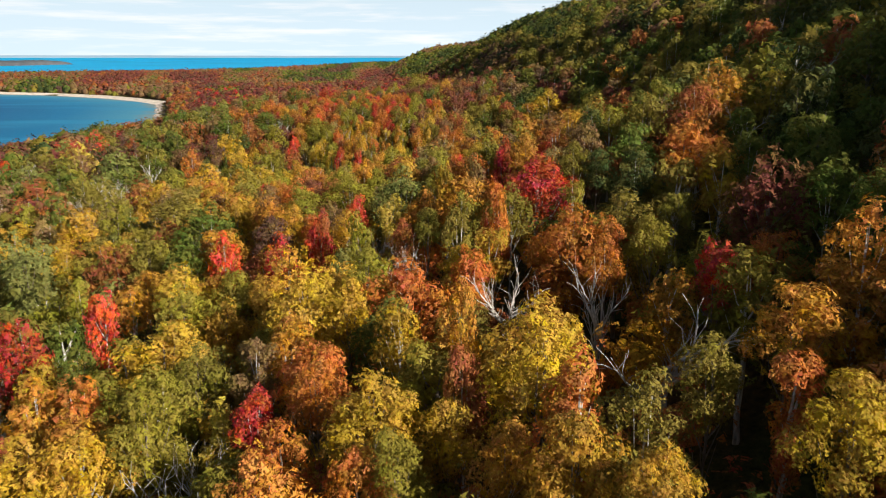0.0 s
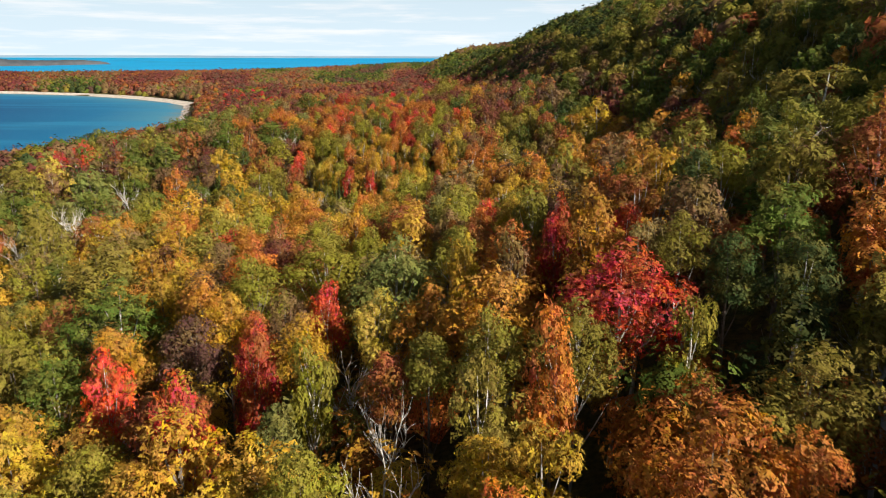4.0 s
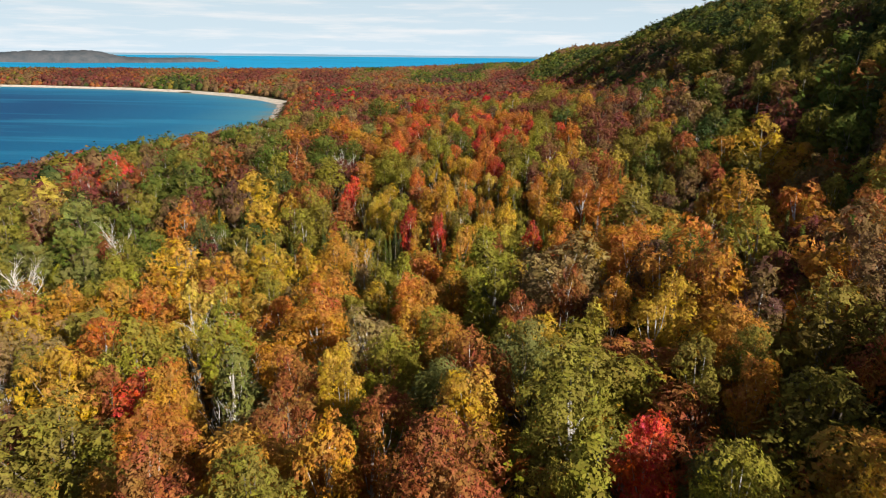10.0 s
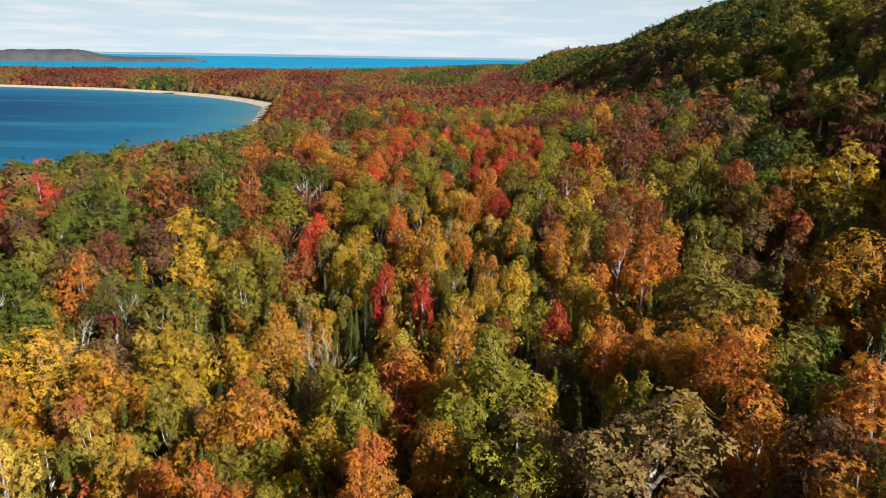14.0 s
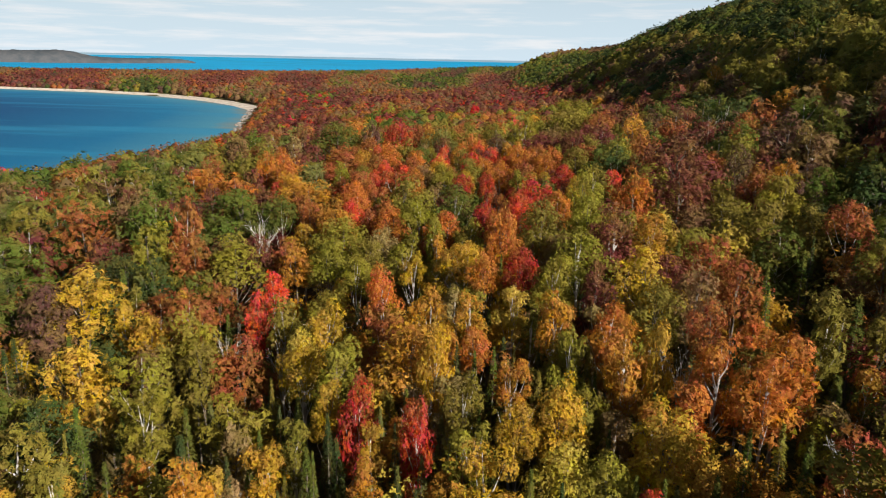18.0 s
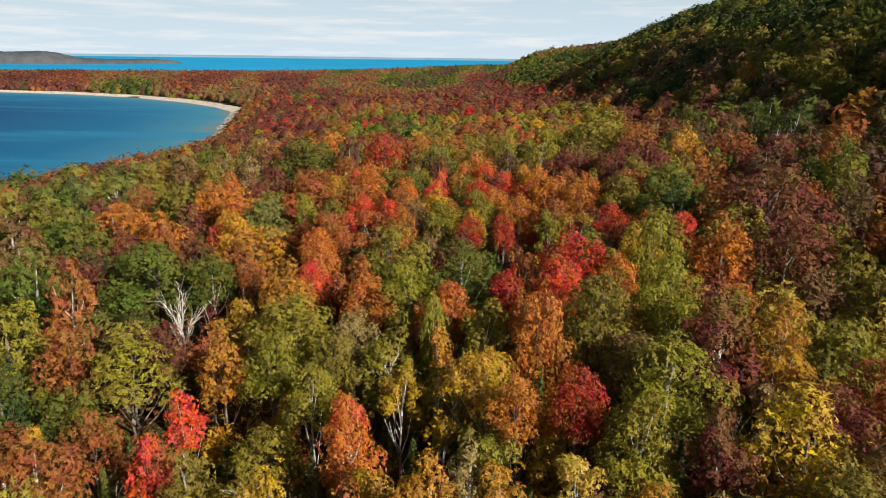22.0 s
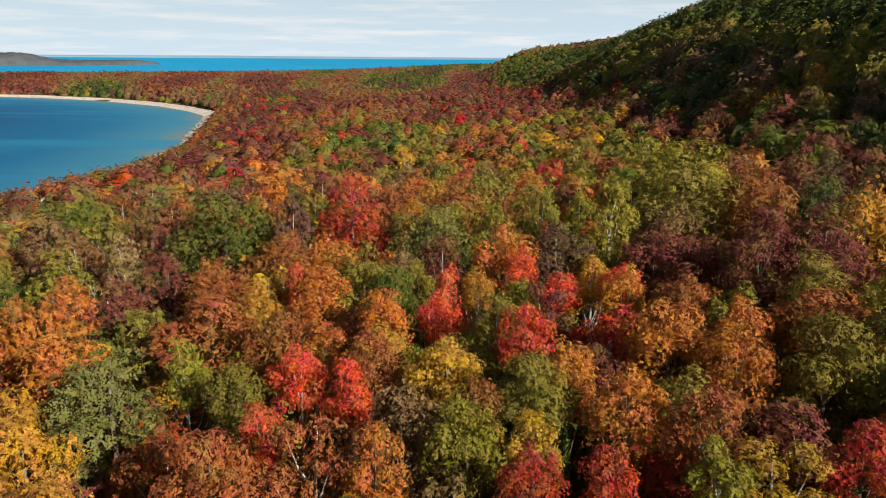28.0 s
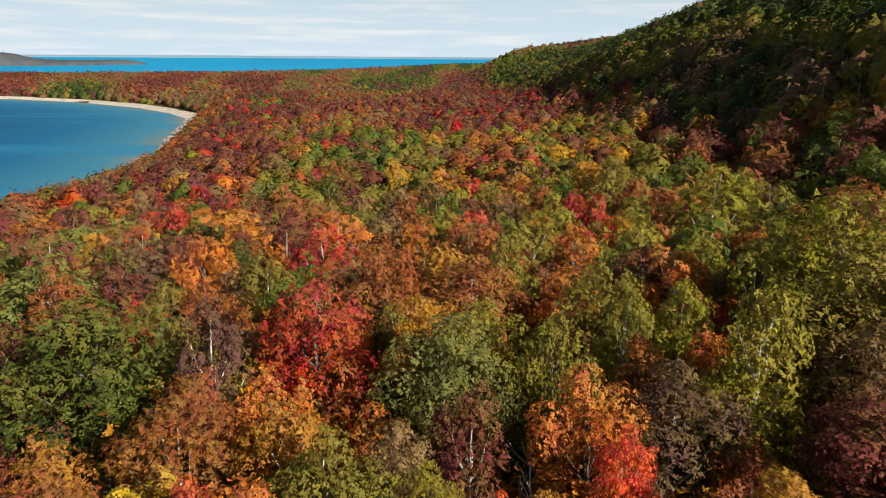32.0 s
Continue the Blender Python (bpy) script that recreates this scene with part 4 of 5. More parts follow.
plant("oak", "plum", -72.3, 231.0, 3.3, 15.9)
plant("birch", "gold", -38.1, 231.4, 2.6, 15.6, 1.1)
plant("spruce", "green", 16.9, 232.2, 1.3, 10.0)
plant("ash", "brown", 0.7, 233.0, 2.8, 15.6)
plant("spruce", "green", 13.1, 233.7, 1.3, 10.0)
plant("oak", "green", -83.9, 233.8, 6.5, 17.1, 0.75)
plant("birch", "maroon", -8.9, 234.3, 2.3, 15.5, 1.2)
plant("ash", "gold", -4.1, 234.8, 3.8, 16.2)
plant("basswood", "gold", -70.0, 234.9, 5.2, 15.7, 0.75)
plant("snag", "tan", -51.5, 235.1, 1.8, 14.5)
plant("ash", "lime", -13.7, 235.5, 2.8, 15.6)
plant("ash", "olive", -44.8, 235.6, 2.6, 15.4)
plant("maple", "rust", -57.0, 235.8, 3.2, 15.9)
plant("ash", "rust", 5.5, 236.1, 2.5, 15.3)
plant("spruce", "green", 15.6, 236.6, 1.3, 10.1)
plant("ash", "scarlet", -48.7, 236.8, 1.9, 15.5, 1.4)
plant("ash", "gold", 34.2, 237.9, 5.2, 17.2)
plant("ash", "orange", -33.6, 238.1, 2.3, 15.8, 1.3)
plant("snag", "tan", -6.6, 239.6, 1.8, 14.5)
plant("ash", "orange", -21.8, 239.6, 1.8, 14.7)
plant("maple", "crimson", -17.6, 239.8, 2.2, 15.0)
plant("maple", "rust", 3.3, 240.2, 3.2, 15.9)
plant("upright", "scarlet", -34.8, 241.7, 1.5, 14.1)
plant("oak", "lime", -10.9, 242.1, 4.3, 16.3, 0.91)
plant("ash", "scarlet", -49.0, 243.1, 1.8, 14.7)
plant("beech", "gold", -24.8, 243.5, 2.9, 15.5, 0.93)
plant("birch", "gold", -31.1, 243.8, 1.7, 14.5)
plant("snag", "tan", -27.7, 243.9, 1.8, 14.5)
plant("ash", "amber", -2.2, 247.2, 2.6, 15.4)
plant("oak", "green", -91.1, 247.6, 5.8, 17.1, 0.89)
plant("ash", "maroon", -6.6, 247.6, 3.9, 16.2, 0.94)
plant("ash", "orange", -20.4, 248.0, 2.5, 16.5, 1.7)
plant("upright", "rust", -62.8, 248.9, 2.5, 15.3)
plant("basswood", "lime", -56.9, 249.0, 4.2, 15.9, 0.75)
plant("basswood", "lime", -43.6, 249.1, 2.8, 15.6)
plant("ash", "amber", -48.1, 249.1, 2.2, 15.0)
plant("ash", "olive", -38.2, 249.2, 2.3, 15.1)
plant("maple", "maroon", -54.7, 251.0, 2.1, 14.9)
plant("maple", "olive", -15.6, 251.3, 3.5, 16.1)
plant("upright", "orange", -21.8, 252.1, 1.5, 14.3)
plant("upright", "lime", -29.8, 252.9, 1.5, 15.1, 1.8)
plant("ash", "lime", -9.5, 253.2, 2.8, 15.6)
plant("maple", "lime", -43.3, 253.3, 4.0, 15.8, 0.75)
plant("maple", "scarlet", -18.7, 257.1, 2.3, 15.1)
plant("ash", "rust", -68.4, 257.3, 3.1, 17.0, 1.6)
plant("upright", "crimson", -23.6, 257.6, 1.7, 14.5)
plant("ash", "orange", -13.7, 258.2, 1.9, 14.7)
plant("snag", "tan", -56.6, 258.4, 2.6, 16.5)
plant("ash", "orange", -37.3, 258.8, 2.5, 15.0, 0.86)
plant("basswood", "amber", -45.8, 259.0, 3.5, 16.1)
plant("ash", "lime", -10.0, 261.0, 2.6, 16.7, 1.7)
plant("oak", "lime", -33.8, 261.2, 3.7, 16.0, 0.9)
plant("maple", "crimson", -17.6, 262.4, 3.5, 15.9, 0.89)
plant("ash", "scarlet", -44.4, 262.7, 1.7, 14.4)
plant("birch", "rust", -22.4, 262.9, 1.8, 14.7)
plant("oak", "green", -28.5, 263.1, 4.1, 16.0, 0.82)
plant("ash", "rust", -50.9, 263.3, 1.7, 14.3)
plant("maple", "green", -55.5, 263.4, 2.7, 15.5)
plant("maple", "green", -76.9, 263.9, 4.9, 17.0)
plant("upright", "maroon", -70.6, 264.9, 2.3, 15.1)
plant("maple", "rust", -90.5, 265.0, 5.1, 17.1)
plant("beech", "green", -63.6, 265.2, 6.5, 17.3, 0.77)
plant("maple", "orange", -2.8, 265.2, 3.1, 16.0, 1.1)
plant("oak", "lime", 17.8, 265.9, 3.9, 16.3)
plant("maple", "orange", -44.5, 266.2, 2.3, 15.1)
plant("upright", "rust", -53.8, 267.4, 1.5, 14.0)
plant("maple", "maroon", 4.1, 267.6, 4.8, 16.5, 0.88)
plant("ash", "gold", -11.0, 268.3, 1.7, 14.3)
plant("maple", "orange", -45.8, 270.0, 2.0, 15.1, 1.1)
plant("oak", "olive", -8.1, 270.2, 3.5, 16.1)
plant("beech", "amber", -53.5, 270.7, 4.4, 15.7, 0.75)
plant("maple", "olive", -104.5, 271.0, 5.4, 17.3)
plant("upright", "scarlet", -5.3, 273.3, 1.5, 14.2)
plant("maple", "crimson", -140.9, 273.9, 4.3, 16.6)
plant("maple", "crimson", -29.2, 275.8, 1.7, 14.4)
plant("beech", "rust", -46.1, 275.9, 2.9, 15.7)
plant("upright", "crimson", -25.2, 276.4, 1.5, 14.3)
plant("birch", "gold", -17.1, 276.5, 2.3, 14.5, 0.75)
plant("birch", "lime", -19.8, 276.5, 1.7, 14.5)
plant("upright", "orange", -37.4, 276.8, 1.6, 14.8, 1.2)
plant("oak", "crimson", -12.9, 277.0, 2.4, 15.4, 1.1)
plant("upright", "crimson", -62.1, 278.0, 1.5, 14.0)
plant("birch", "rust", -41.3, 278.3, 2.4, 15.2)
plant("beech", "amber", -59.0, 278.3, 3.2, 15.9)
plant("maple", "maroon", 5.3, 278.7, 6.4, 17.9)
plant("maple", "scarlet", -131.5, 279.3, 5.1, 17.1)
plant("basswood", "lime", -32.9, 279.6, 2.4, 15.2)
plant("upright", "gold", -29.2, 280.3, 1.5, 13.7)
plant("ash", "rust", -19.7, 280.6, 2.4, 15.3)
plant("upright", "scarlet", -45.1, 280.9, 1.5, 13.8)
plant("maple", "deep", -4.2, 282.2, 4.3, 15.9, 0.75)
plant("ash", "amber", -62.3, 282.6, 1.8, 14.6)
plant("maple", "orange", -23.6, 282.9, 2.3, 15.0, 0.92)
plant("upright", "rust", -32.2, 283.3, 1.5, 13.8)
plant("beech", "orange", -76.9, 284.6, 3.4, 16.0)
plant("oak", "sage", -57.3, 284.8, 4.6, 16.9, 1)
plant("ash", "olive", -48.4, 285.4, 1.8, 14.7)
plant("upright", "scarlet", -41.0, 286.5, 1.5, 13.7)
plant("maple", "orange", -27.0, 287.0, 2.1, 14.9)
plant("maple", "scarlet", -44.8, 287.6, 1.9, 14.7)
plant("oak", "olive", -10.7, 287.7, 3.8, 16.3)
plant("maple", "gold", -34.8, 287.9, 2.4, 14.8, 0.83)
plant("maple", "orange", -16.0, 288.4, 2.5, 15.3)
plant("ash", "lime", -53.6, 288.9, 1.8, 14.6)
plant("maple", "rust", -40.1, 289.1, 2.1, 14.9)
plant("maple", "green", -4.1, 289.1, 4.8, 16.9)
plant("beech", "orange", -63.1, 289.2, 3.2, 15.9)
plant("beech", "orange", -83.9, 290.7, 6.5, 16.1, 0.75)
plant("beech", "orange", -20.0, 291.3, 3.4, 16.0)
plant("maple", "scarlet", -29.6, 293.5, 2.2, 15.0)
plant("beech", "orange", -70.3, 293.8, 2.8, 16.3, 1.4)
plant("beech", "rust", -9.2, 294.2, 3.7, 15.1, 0.75)
plant("beech", "rust", -54.9, 296.0, 4.6, 15.4, 0.75)
plant("beech", "rust", -17.8, 297.4, 2.8, 15.6)
plant("maple", "orange", -41.1, 298.3, 2.2, 15.0)
plant("maple", "orange", -69.2, 299.0, 2.3, 15.1)
plant("maple", "amber", -52.2, 299.3, 2.0, 14.8)
plant("maple", "rust", -84.8, 299.9, 2.8, 15.6)
plant("ash", "amber", -21.6, 299.9, 2.0, 14.9)
plant("maple", "scarlet", -37.0, 300.0, 1.7, 14.1)
plant("ash", "lime", -30.1, 300.2, 1.7, 14.4)
plant("maple", "scarlet", -26.8, 302.5, 1.9, 14.3, 0.75)
plant("maple", "scarlet", -21.7, 303.3, 1.8, 14.2, 0.75)
plant("maple", "rust", -57.0, 303.5, 3.0, 14.9, 0.75)
plant("oak", "green", -41.3, 303.6, 2.9, 15.5, 0.94)
plant("upright", "scarlet", -36.7, 303.8, 1.5, 14.7, 1.6)
plant("maple", "maroon", -10.3, 303.9, 3.2, 15.9)
plant("maple", "orange", -47.8, 303.9, 2.8, 14.9, 0.75)
plant("maple", "maroon", -5.3, 304.4, 3.8, 16.3)
plant("upright", "scarlet", -50.1, 304.7, 1.5, 14.5, 1.8)
plant("maple", "amber", -34.0, 305.6, 1.7, 14.5)
plant("upright", "amber", -23.8, 306.0, 1.6, 14.4)
plant("ash", "lime", -39.7, 307.5, 1.7, 14.5)
plant("ash", "tan", -70.0, 309.8, 2.3, 15.1)
plant("maple", "scarlet", -30.2, 310.0, 1.7, 14.9, 1.2)
plant("beech", "maroon", -16.9, 310.2, 4.3, 15.2, 0.75)
plant("maple", "rust", -53.8, 310.4, 2.8, 14.9, 0.75)
plant("ash", "tan", -41.9, 310.8, 1.7, 14.4, 0.89)
plant("ash", "amber", 1.2, 312.3, 3.1, 15.8)
plant("ash", "brown", -77.1, 313.0, 2.8, 15.6)
plant("oak", "plum", -26.9, 315.0, 3.5, 15.7, 0.82)
plant("maple", "green", -145.6, 316.0, 6.5, 19.0)
plant("maple", "green", -63.2, 317.8, 5.4, 16.6, 0.82)
plant("ash", "maroon", -71.4, 318.0, 3.7, 16.5, 1.1)
plant("ash", "plum", -55.6, 318.8, 2.8, 16.2, 1.3)
plant("ash", "lime", -21.2, 319.3, 3.4, 17.0, 1.5)
plant("maple", "sage", -40.1, 320.3, 4.1, 16.3, 0.94)
plant("ash", "olive", -33.2, 321.7, 2.5, 16.3, 1.5)
plant("maple", "crimson", -49.9, 323.9, 4.7, 16.8)
plant("beech", "rust", -5.7, 324.6, 4.2, 16.5)
plant("maple", "olive", -11.7, 325.0, 6.1, 16.4, 0.75)
plant("ash", "olive", -28.1, 326.5, 2.2, 16.1, 1.6)
plant("ash", "lime", -23.7, 328.9, 2.1, 14.9)
plant("maple", "olive", -29.3, 333.5, 3.0, 15.8)
plant("maple", "lime", -10.1, 334.4, 6.5, 18.2)
plant("beech", "rust", -47.1, 337.5, 3.5, 16.1)
plant("oak", "plum", -16.9, 338.6, 1.8, 14.6)
plant("beech", "rust", -39.3, 339.2, 5.3, 15.5, 0.75)
plant("maple", "sage", -80.2, 339.4, 5.6, 15.6, 0.75)
plant("beech", "orange", -68.2, 347.2, 4.3, 16.6)
plant("maple", "maroon", -1.2, 352.0, 2.6, 15.4)
plant("beech", "rust", -38.9, 354.5, 4.6, 16.8)
plant("beech", "orange", -71.0, 363.8, 5.2, 17.2)
plant("upright", "scarlet", -42.0, 375.7, 2.7, 15.5)
plant("upright", "crimson", -25.0, 379.1, 2.5, 15.9, 1.3)
plant("maple", "lime", -8.9, 380.4, 6.5, 18.0)
plant("maple", "green", -197.8, 420.3, 6.5, 19.0)
plant("maple", "crimson", -114.4, 436.2, 4.1, 16.5)
plant("upright", "crimson", -106.4, 449.1, 3.2, 15.9)
plant("upright", "scarlet", -46.0, 451.3, 2.5, 15.3)
plant("upright", "crimson", -127.3, 477.5, 4.6, 16.7)
plant("maple", "scarlet", -32.4, 479.5, 4.3, 16.6)
plant("beech", "amber", -143.9, 499.7, 6.5, 19.0)
plant("maple", "rust", -95.3, 506.6, 6.5, 19.0)
plant("maple", "gold", -77.8, 516.9, 5.1, 17.1)
plant("maple", "brown", -122.8, 530.5, 6.5, 18.1)

# further off, towards the bay and along the slope
plant("maple", "sage", -94.1, 211.2, 5.7)
plant("oak", "green", -94.0, 217.9, 3.2)
plant("maple", "crimson", -129.0, 259.5, 5.2)
plant("oak", "scarlet", -125.6, 266.4, 3.8)
plant("beech", "plum", -120.8, 277.8, 4.7)
plant("basswood", "olive", -100.3, 299.9, 5.8)
plant("birch", "brown", -108.5, 300.3, 5.0)
plant("maple", "lime", -115.0, 337.6, 4.8)
plant("oak", "maroon", -138.1, 339.1, 4.4)
plant("maple", "olive", 6.7, 345.9, 2.6)
plant("basswood", "green", -166.0, 346.2, 7.6)
plant("basswood", "amber", 40.3, 346.3, 3.9)
plant("beech", "maroon", -24.2, 346.4, 3.1)
plant("ash", "lime", -18.4, 346.5, 2.6)
plant("maple", "amber", -107.9, 348.7, 3.7)
plant("maple", "crimson", -57.0, 353.2, 5.4)
plant("beech", "rust", -50.9, 354.4, 3.5)
plant("oak", "green", -159.2, 354.5, 7.6)
plant("beech", "maroon", 18.6, 355.0, 3.9)
plant("upright", "maroon", -92.1, 355.7, 3.6)
plant("birch", "brown", -151.1, 361.7, 5.0)
plant("oak", "sage", -97.6, 362.3, 6.8)
plant("upright", "crimson", -25.5, 370.0, 2.2)
plant("beech", "sage", -103.1, 378.8, 5.5)
plant("beech", "orange", -62.0, 379.2, 5.1)
plant("maple", "orange", -82.1, 381.9, 6.9)
plant("beech", "green", 22.4, 384.2, 6.4)
plant("oak", "olive", 1.1, 386.3, 4.1)
plant("oak", "gold", -97.0, 388.1, 4.1)
plant("upright", "crimson", -26.9, 394.3, 2.4)
plant("maple", "sage", -87.8, 397.2, 6.5)
plant("basswood", "sage", -117.3, 397.5, 7.6)
plant("maple", "crimson", -25.6, 402.3, 3.1)
plant("oak", "crimson", -130.3, 402.8, 4.4)
plant("oak", "rust", -49.9, 407.1, 4.2)
plant("beech", "deep", 18.7, 408.5, 5.4)
plant("oak", "amber", -1.7, 410.0, 4.3)
plant("snag", "tan", -171.8, 410.1, 6.3)
plant("maple", "olive", -11.9, 412.8, 4.3)
plant("ash", "green", 26.3, 423.1, 7.3)
plant("beech", "sage", -124.0, 423.5, 7.6)
plant("basswood", "deep", 63.3, 426.3, 7.6)
plant("ash", "maroon", -72.3, 428.6, 7.6)
plant("snag", "tan", -140.6, 430.1, 5.2)
plant("beech", "green", -98.8, 435.6, 7.6)
plant("oak", "plum", -174.5, 437.8, 5.7)
plant("beech", "maroon", -89.0, 443.8, 6.1)
plant("beech", "orange", -155.8, 445.1, 7.6)
plant("basswood", "plum", -124.2, 447.0, 6.3)
plant("snag", "tan", -180.2, 452.8, 7.4)
plant("basswood", "crimson", -121.0, 455.2, 4.2)
plant("beech", "orange", -143.1, 463.7, 7.6)
plant("beech", "orange", -125.5, 463.9, 7.6)
plant("basswood", "green", 2.7, 469.7, 5.3)
plant("ash", "lime", -98.6, 473.5, 7.3)
plant("maple", "maroon", -82.5, 474.1, 5.6)
plant("beech", "maroon", -89.4, 487.0, 7.6)
plant("maple", "gold", -70.2, 487.1, 5.0)
plant("maple", "sage", -112.0, 488.2, 7.6)
plant("oak", "plum", -130.7, 488.3, 6.0)
plant("maple", "amber", 16.3, 492.2, 5.9)
plant("maple", "olive", -60.1, 502.0, 7.1)
plant("ash", "green", -337.7, 518.7, 7.6)
plant("maple", "maroon", -92.2, 524.5, 7.6)
plant("maple", "scarlet", -326.2, 527.9, 7.6)

# ---- the woods between them: a jittered spread, coloured by stretch of land; some mixes also hold shade and haze ----
FLAT = (("green", 1), ("olive", 4), ("sage", 1), ("lime", 5), ("lemon", 2), ("gold", 6), ("amber", 6), ("orange", 4), ("tan", 2), ("brown", 1), ("rust", 3))
KNOLL = (("deep", 1), ("green", 4), ("sage", 1), ("olive", 5), ("lime", 3), ("gold", 1), ("amber", 4), ("orange", 4), ("rust", 6), ("brown", 2), ("maroon", 4), ("crimson", 2), ("plum", 1))
FOOT = (("green", 3), ("olive", 7), ("amber", 5), ("orange", 2), ("rust", 6), ("brown", 4), ("maroon", 3), ("plum", 2))
BRIGHT = (("lime", 6), ("lemon", 2), ("gold", 8), ("amber", 6), ("orange", 4), ("olive", 3), ("rust", 2), ("green", 1))
LEFT = (("deep", 1), ("green", 5), ("sage", 4), ("olive", 7), ("lime", 2), ("gold", 2), ("amber", 2), ("tan", 2), ("brown", 4), ("rust", 2), ("maroon", 2))
# Real dark greens and maroons, with some of the hill's shadow put into the mix.
DARK_FOOT = (("deep", 4), ("green", 6), ("olive", 7), ("amber", 2), ("rust", 4), ("brown", 3), ("maroon", 5), ("plum", 2))
WARM_FOOT = (("green", 4), ("olive", 7), ("lime", 3), ("gold", 2), ("amber", 5), ("orange", 5), ("rust", 4), ("brown", 2))
WARM_SLOPE = (("deep", 6), ("green", 7), ("olive", 8), ("lime", 2), ("amber", 1), ("rust", 1))
# The hill's own dark greens, deepened so the colour also carries its shadow.
SLOPE = (("deep", 10), ("green", 4), ("olive", 8), ("brown", 3), ("plum", 2))
SHORESIDE = (("deep", 4), ("green", 9), ("sage", 2), ("olive", 5), ("brown", 3), ("rust", 1), ("maroon", 5), ("plum", 3), ("crimson", 1))
FARWOOD = (("green", 3), ("olive", 6), ("lime", 1), ("orange", 1), ("rust", 6), ("brown", 4), ("maroon", 9), ("crimson", 3), ("plum", 2))
# Duller mixes for the cape and far slope; distance haze is put into them.
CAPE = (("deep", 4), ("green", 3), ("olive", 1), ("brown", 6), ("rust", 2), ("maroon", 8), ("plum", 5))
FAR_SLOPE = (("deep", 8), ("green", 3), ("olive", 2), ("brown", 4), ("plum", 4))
HOLLOW = (("deep", 1), ("green", 7), ("olive", 9), ("lime", 2), ("amber", 2), ("rust", 5), ("brown", 4), ("maroon", 4), ("crimson", 1))


def choose(table, x, y, rng):
    """A colour out of a table; neighbours tend to turn alike."""
    total = sum(n for _, n in table)
    far = 1 + max(0.0, y - 300) / 500
    drift = 0.5 + 0.9 * noise.noise(Vector((x / 46 / far, y / 46 / far, 3.1))) + 0.35 * noise.noise(Vector((x / 15 / far, y / 15 / far, 8.4)))
    k = ((drift + rng.gauss(0, 0.19 / far ** 0.5)) % 1.0) * total
    for hue, n in table:
        k -= n
        if k <= 0:
            return hue
    return table[0][0]


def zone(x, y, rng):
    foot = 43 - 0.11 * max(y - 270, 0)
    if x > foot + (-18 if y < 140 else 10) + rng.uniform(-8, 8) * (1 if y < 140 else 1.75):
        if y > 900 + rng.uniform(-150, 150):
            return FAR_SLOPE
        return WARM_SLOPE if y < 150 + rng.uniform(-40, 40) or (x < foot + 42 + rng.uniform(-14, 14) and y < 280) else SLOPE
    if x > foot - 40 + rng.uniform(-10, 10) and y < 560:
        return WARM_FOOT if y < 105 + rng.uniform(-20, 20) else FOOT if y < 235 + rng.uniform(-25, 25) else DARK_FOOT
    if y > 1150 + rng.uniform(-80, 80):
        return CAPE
    if y > 640 + rng.uniform(-90, 90):
        return FARWOOD
    if y > 375 + rng.uniform(-30, 30) and x > -120 + rng.uniform(-25, 25):
        return HOLLOW
    if x < (-86 if y < 200 else -64) + rng.uniform(-20, 20):
        return SHORESIDE if y < 420 + rng.uniform(-50, 50) else FARWOOD
    if y > 250 + rng.uniform(-25, 25):
        return KNOLL
    if x < path_x(y) - 36 + rng.uniform(-10, 10) and y > 45:
        return LEFT
    return BRIGHT if y < 78 + rng.uniform(-20, 20) else FLAT


class Grid:
    """Finds whether a spot is free of trees."""

    def __init__(self, cell=12.0):
        self.cell, self.bins = cell, {}

    def add(self, x, y, r):
        self.bins.setdefault((int(x // self.cell), int(y // self.cell)), []).append((x, y, r))

    def free(self, x, y, r, overlap):
        cx, cy = int(x // self.cell), int(y // self.cell)
        for i in (-1, 0, 1):
            for j in (-1, 0, 1):
                for a, b, s in self.bins.get((cx + i, cy + j), ()):
                    if (a - x) ** 2 + (b - y) ** 2 < ((r + s) * overlap) ** 2:
                        return False
        return True


spots = Grid()
for spot in taken:
    spots.add(*spot)


def fill(x0, x1, y0, y1, want, low, high, rmin, rmax, test, rng, overlap=0.66):
    made = 0
    for _ in range(want * 40):
        x, y = rng.uniform(x0, x1), rng.uniform(y0, y1)
        if not test(x, y):
            continue
        r = rng.uniform(rmin, rmax)
        if not spots.free(x, y, r, overlap):
            continue
        spots.add(x, y, r)
        table = zone(x, y, rng)
        wet = math.exp(-((x + 30) / 45) ** 2 - ((y - 205) / 40) ** 2)
        k = rng.random()
        if k < 0.7 * wet:
            plant("spruce", "green" if rng.random() < 0.7 else "deep", x, y, rng.uniform(1.3, 2.1), rng.uniform(11, 15))
        elif k < 0.7 * wet + 0.042 and table is not SLOPE:
            plant("snag", "tan", x, y, rng.uniform(2.2, 3.4), rng.uniform(13, 16.5))
        else:
            kind = rng.choice(("maple", "beech", "oak", "ash", "basswood", "upright", "birch", "aspen") if y < 235 else ("maple", "beech", "oak", "ash", "basswood", "upright", "birch")) if table is not SLOPE else rng.choice(("oak", "beech", "maple", "ash", "basswood"))
            hue = choose(table, x, y, rng)
            plant(kind, hue, x, y, r * {"upright": 0.8, "aspen": 0.65, "birch": 0.85}.get(kind, 1.0), rng.uniform(low, high))
        made += 1
        if made >= want:
            break


rng = random.Random(77)
fill(-95, 62, 18, 385, 760, 11.8, 15.8, 2.4, 4.6, lambda x, y: abs(x - path_x(y)) < 52, rng)
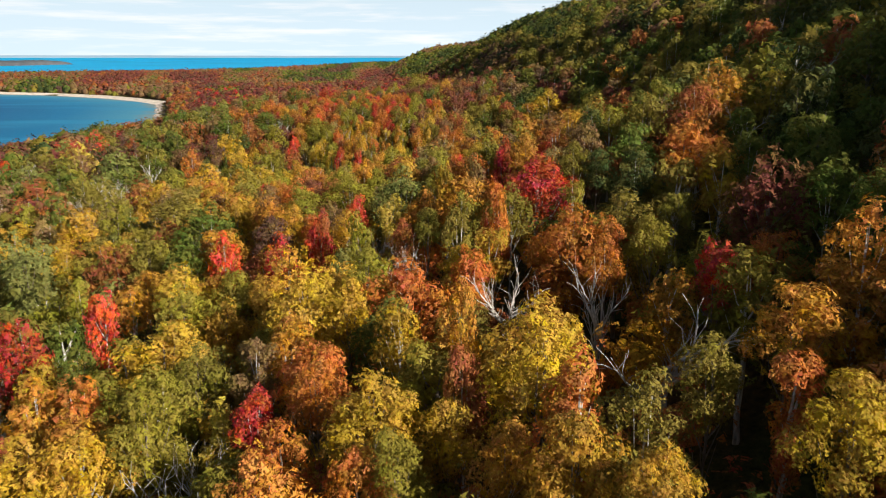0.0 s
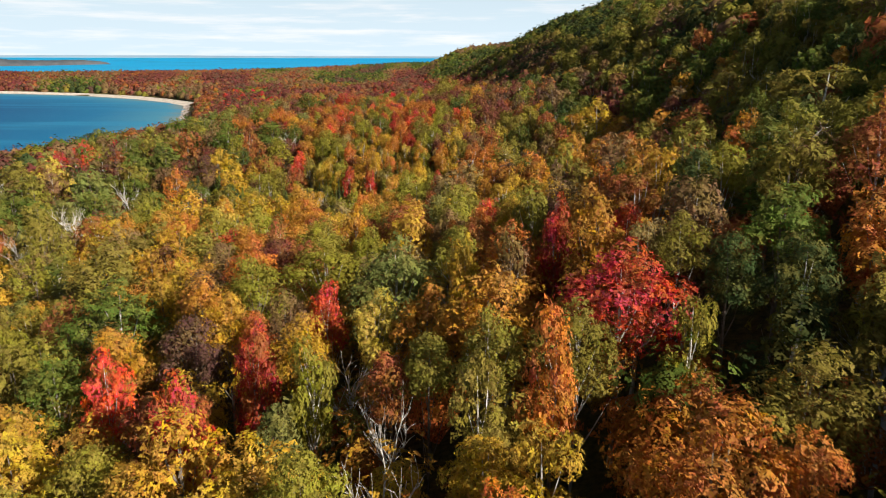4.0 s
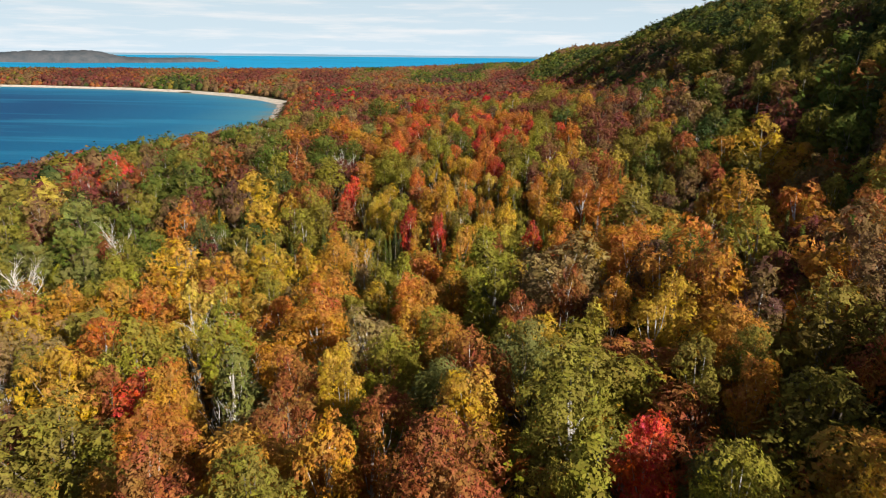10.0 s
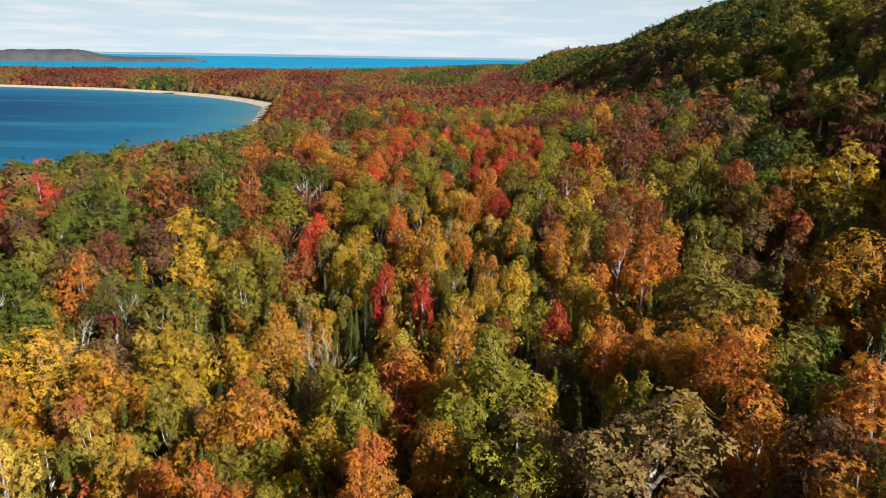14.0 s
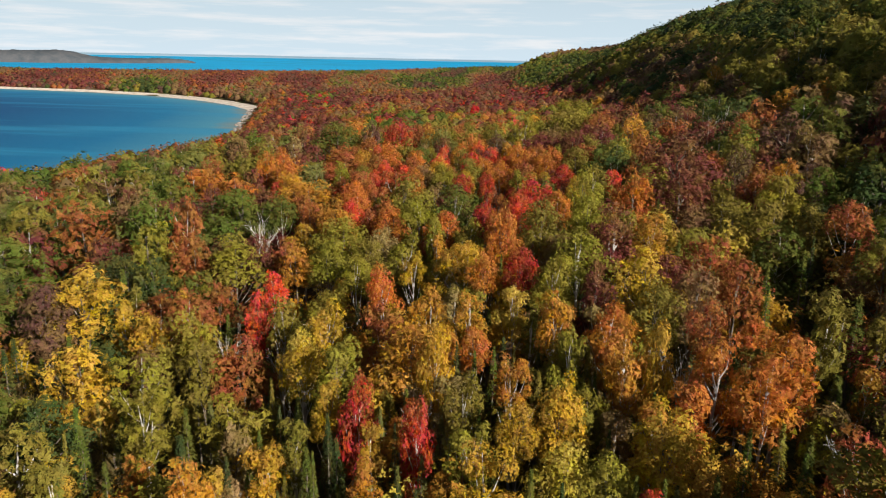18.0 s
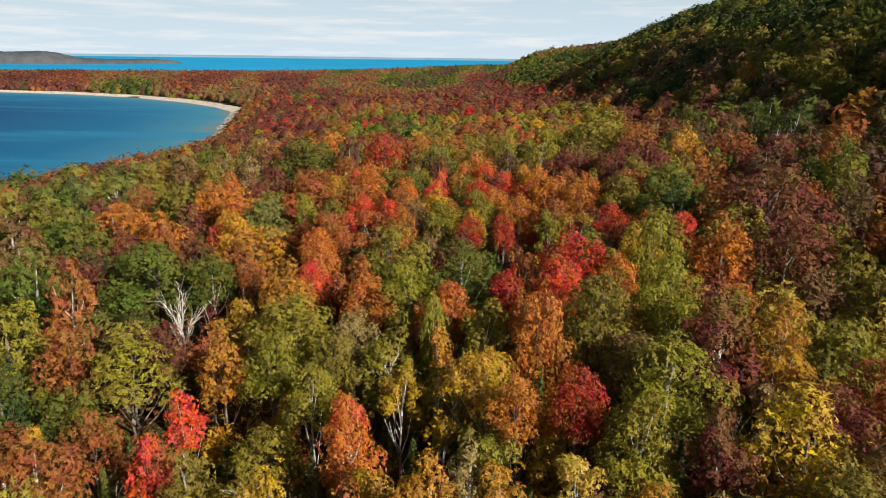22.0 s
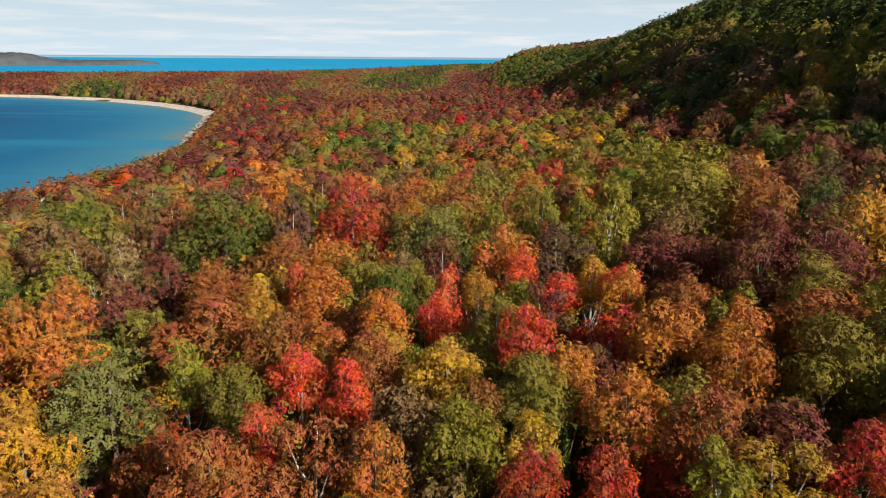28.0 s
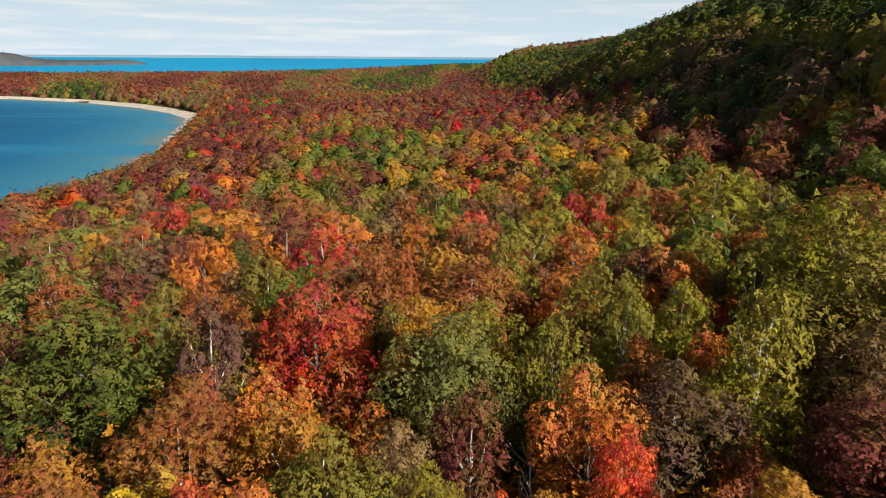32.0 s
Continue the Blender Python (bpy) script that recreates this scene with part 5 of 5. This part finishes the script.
fill(-165, 125, 26, 470, 850, 13.0, 17.5, 3.4, 5.8, lambda x, y: 52 <= abs(x - path_x(y)) < 118 or y > 385, rng)


for _ in range(2600):       # close young spires in the wet hollow
    x, y = rng.gauss(-28, 30), rng.gauss(203, 24)
    r = rng.uniform(1.1, 1.8)
    if abs(x - path_x(y)) < 60 and spots.free(x, y, r, 0.62):
        spots.add(x, y, r)
        if rng.random() < 0.62:
            plant("spruce", rng.choice(("green", "green", "olive", "sage", "deep")), x, y, r, rng.uniform(10.5, 14.5))
        else:
            plant("aspen", rng.choice(("olive", "lime", "amber", "tan", "gold")), x, y, r * 1.2, rng.uniform(9.5, 13.5))


# ---- woods further off ----
def dome_shape(fine):
    """Points and faces of a round lump."""
    bm = bmesh.new()
    bmesh.ops.create_icosphere(bm, subdivisions=2 if fine else 1, radius=1)
    bm.verts.index_update()
    d = np.array([tuple(q.co) for q in bm.verts])
    f = np.array([[q.index for q in p.verts] for p in bm.faces])
    bm.free()
    return d, f


def far_woods(name, label, spots_xy, radii, hues, sprays, size, seed, low=14.0, high=18.5, fine=True, mat=WOODS, shrink=0.9):
    """Many crowns in one mesh: each a lumpy dome under leaf sprays."""
    rs = np.random.RandomState(seed)
    n = len(spots_xy)
    core, core_f = dome_shape(fine)
    m = len(core)
    d = rs.normal(size=(n, sprays, 3))
    d[:, :, 2] = np.abs(d[:, :, 2]) * 0.9 - 0.15
    d /= np.linalg.norm(d, axis=2, keepdims=True)
    d = np.concatenate([np.repeat(core[None], n, 0), d], 1)
    ph = rs.uniform(0, 6.3, (4, n, 1, 1))
    lump = 0.86 + 0.17 * np.sin(d[:, :, 0:1] * 4.6 + ph[0]) * np.cos(d[:, :, 1:2] * 4.2 + ph[1]) + 0.13 * np.sin(d[:, :, 2:3] * 5.0 + d[:, :, 0:1] * 2.4 + ph[2]) + 0.08 * np.sin(d[:, :, 1:2] * 8.0 + ph[3])
    base = land(spots_xy[:, 0], spots_xy[:, 1])
    tall = rs.uniform(low, high, n) * (0.58 + 0.42 * smooth(4, 75, shore_distance(spots_xy[:, 0], spots_xy[:, 1])))
    wide = rs.uniform(0.85, 1.15, (n, 1, 1))
    r = radii[:, None, None]
    c = d * np.concatenate([r * lump * wide, r * lump / wide, 1.2 * r * lump], 2)
    c[:, :m] *= shrink
    c += np.stack([spots_xy[:, 0], spots_xy[:, 1], base + tall - radii * 1.2], 1)[:, None, :]
    nrm = d[:, m:] + rs.normal(size=(n, sprays, 3)) * 0.3 + np.array((0, 0, 0.25))
    sz = np.repeat(radii, sprays) * size * rs.uniform(0.6, 1.4, n * sprays)
    v, f = leaves(c[:, m:].reshape(-1, 3), nrm.reshape(-1, 3), sz, rs, 0.8)
    cf = (core_f[None] + (np.arange(n) * m)[:, None, None]).reshape(-1, 3)
    me = mesh_of(name, np.concatenate([c[:, :m].reshape(-1, 3), v]), np.concatenate([cf, f + n * m]), mat)
    me.polygons.foreach_set("use_smooth", np.arange(len(cf) + len(f)) < len(cf))
    col = np.array([HUES[h] for h in hues]) * rs.uniform(0.78, 1.02, (n, 1)) * rs.uniform(0.94, 1.06, (n, 3))
    col = np.concatenate([col, np.ones((n, 1))], 1)
    col = np.concatenate([np.repeat(col, m, axis=0), np.repeat(col, sprays * 3, axis=0)])
    att = me.attributes.new("leaf_colour", "FLOAT_COLOR", "POINT")
    att.data.foreach_set("color", col.astype(np.float32).ravel())
    return tagged(new(name, me), label, "woods", kind="stuff")


def scatter(x0, x1, y0, y1, step, test, rng, rlo, rhi):
    pts, rad, hue = [], [], []
    nx, ny = int((x1 - x0) / step), int((y1 - y0) / step)
    for i in range(nx):
        for j in range(ny):
            x, y = x0 + (i + rng.random()) * step, y0 + (j + rng.random()) * step
            if test(x, y):
                pts.append((x, y))
                rad.append(rng.uniform(rlo, rhi) * (1.18 if x > 30 else 1.0))
                hue.append(choose(zone(x, y, rng), x, y, rng))
    pts = np.array(pts)
    keep = shore_distance(pts[:, 0], pts[:, 1]) > np.where(pts[:, 1] > 1150, 18, np.where(pts[:, 1] > 690, 13, 5))
    return pts[keep], np.array(rad)[keep], [h for h, k in zip(hue, keep) if k]


def seen(x, y, margin=60):
    """The wedge of land that the flight looks over."""
    return y > 0 and -0.98 * (y + 60) - margin < x < 0.66 * (y + 40) + margin


rng = random.Random(5)
far_woods("near_woods", "mixed autumn hardwood forest behind the nearer trees", *scatter(-330, 330, 0, 700, 7.4, lambda x, y: seen(x, y) and (abs(x - path_x(y)) > 100 or y > 440) and spots.free(x, y, 3.6, 0.6), rng, 4.4, 7.0), 125, 0.165, 8, fine=False)
far_woods("rear_woods", "autumn hardwood forest behind the start of the flight", *scatter(-300, 300, -110, 60, 9.0, lambda x, y: (y < 14 or not seen(x, y)) and spots.free(x, y, 4.0, 0.8) and (x < 150), rng, 4.4, 6.6), 40, 0.26, 15, fine=False)
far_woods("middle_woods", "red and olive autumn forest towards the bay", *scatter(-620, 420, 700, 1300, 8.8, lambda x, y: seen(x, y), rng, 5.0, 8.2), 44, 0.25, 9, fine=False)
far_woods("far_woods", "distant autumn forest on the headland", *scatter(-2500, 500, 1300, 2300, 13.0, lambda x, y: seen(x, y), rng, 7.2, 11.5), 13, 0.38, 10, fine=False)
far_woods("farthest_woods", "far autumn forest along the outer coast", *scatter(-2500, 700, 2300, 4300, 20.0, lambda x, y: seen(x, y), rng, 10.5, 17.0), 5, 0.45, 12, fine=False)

# young trees and brush that close the gaps under the taller crowns
far_woods("understorey", "young mixed hardwoods between the taller trees", *scatter(-150, 110, 12, 440, 5.4, lambda x, y: abs(x - path_x(y)) < 104 and not (abs(x + 28) < 40 and abs(y - 203) < 34 and rng.random() < 0.4), rng, 2.3, 3.9), 110, 0.165, 14, 8.5, 12.8, fine=False, mat=YOUNG, shrink=0.62)
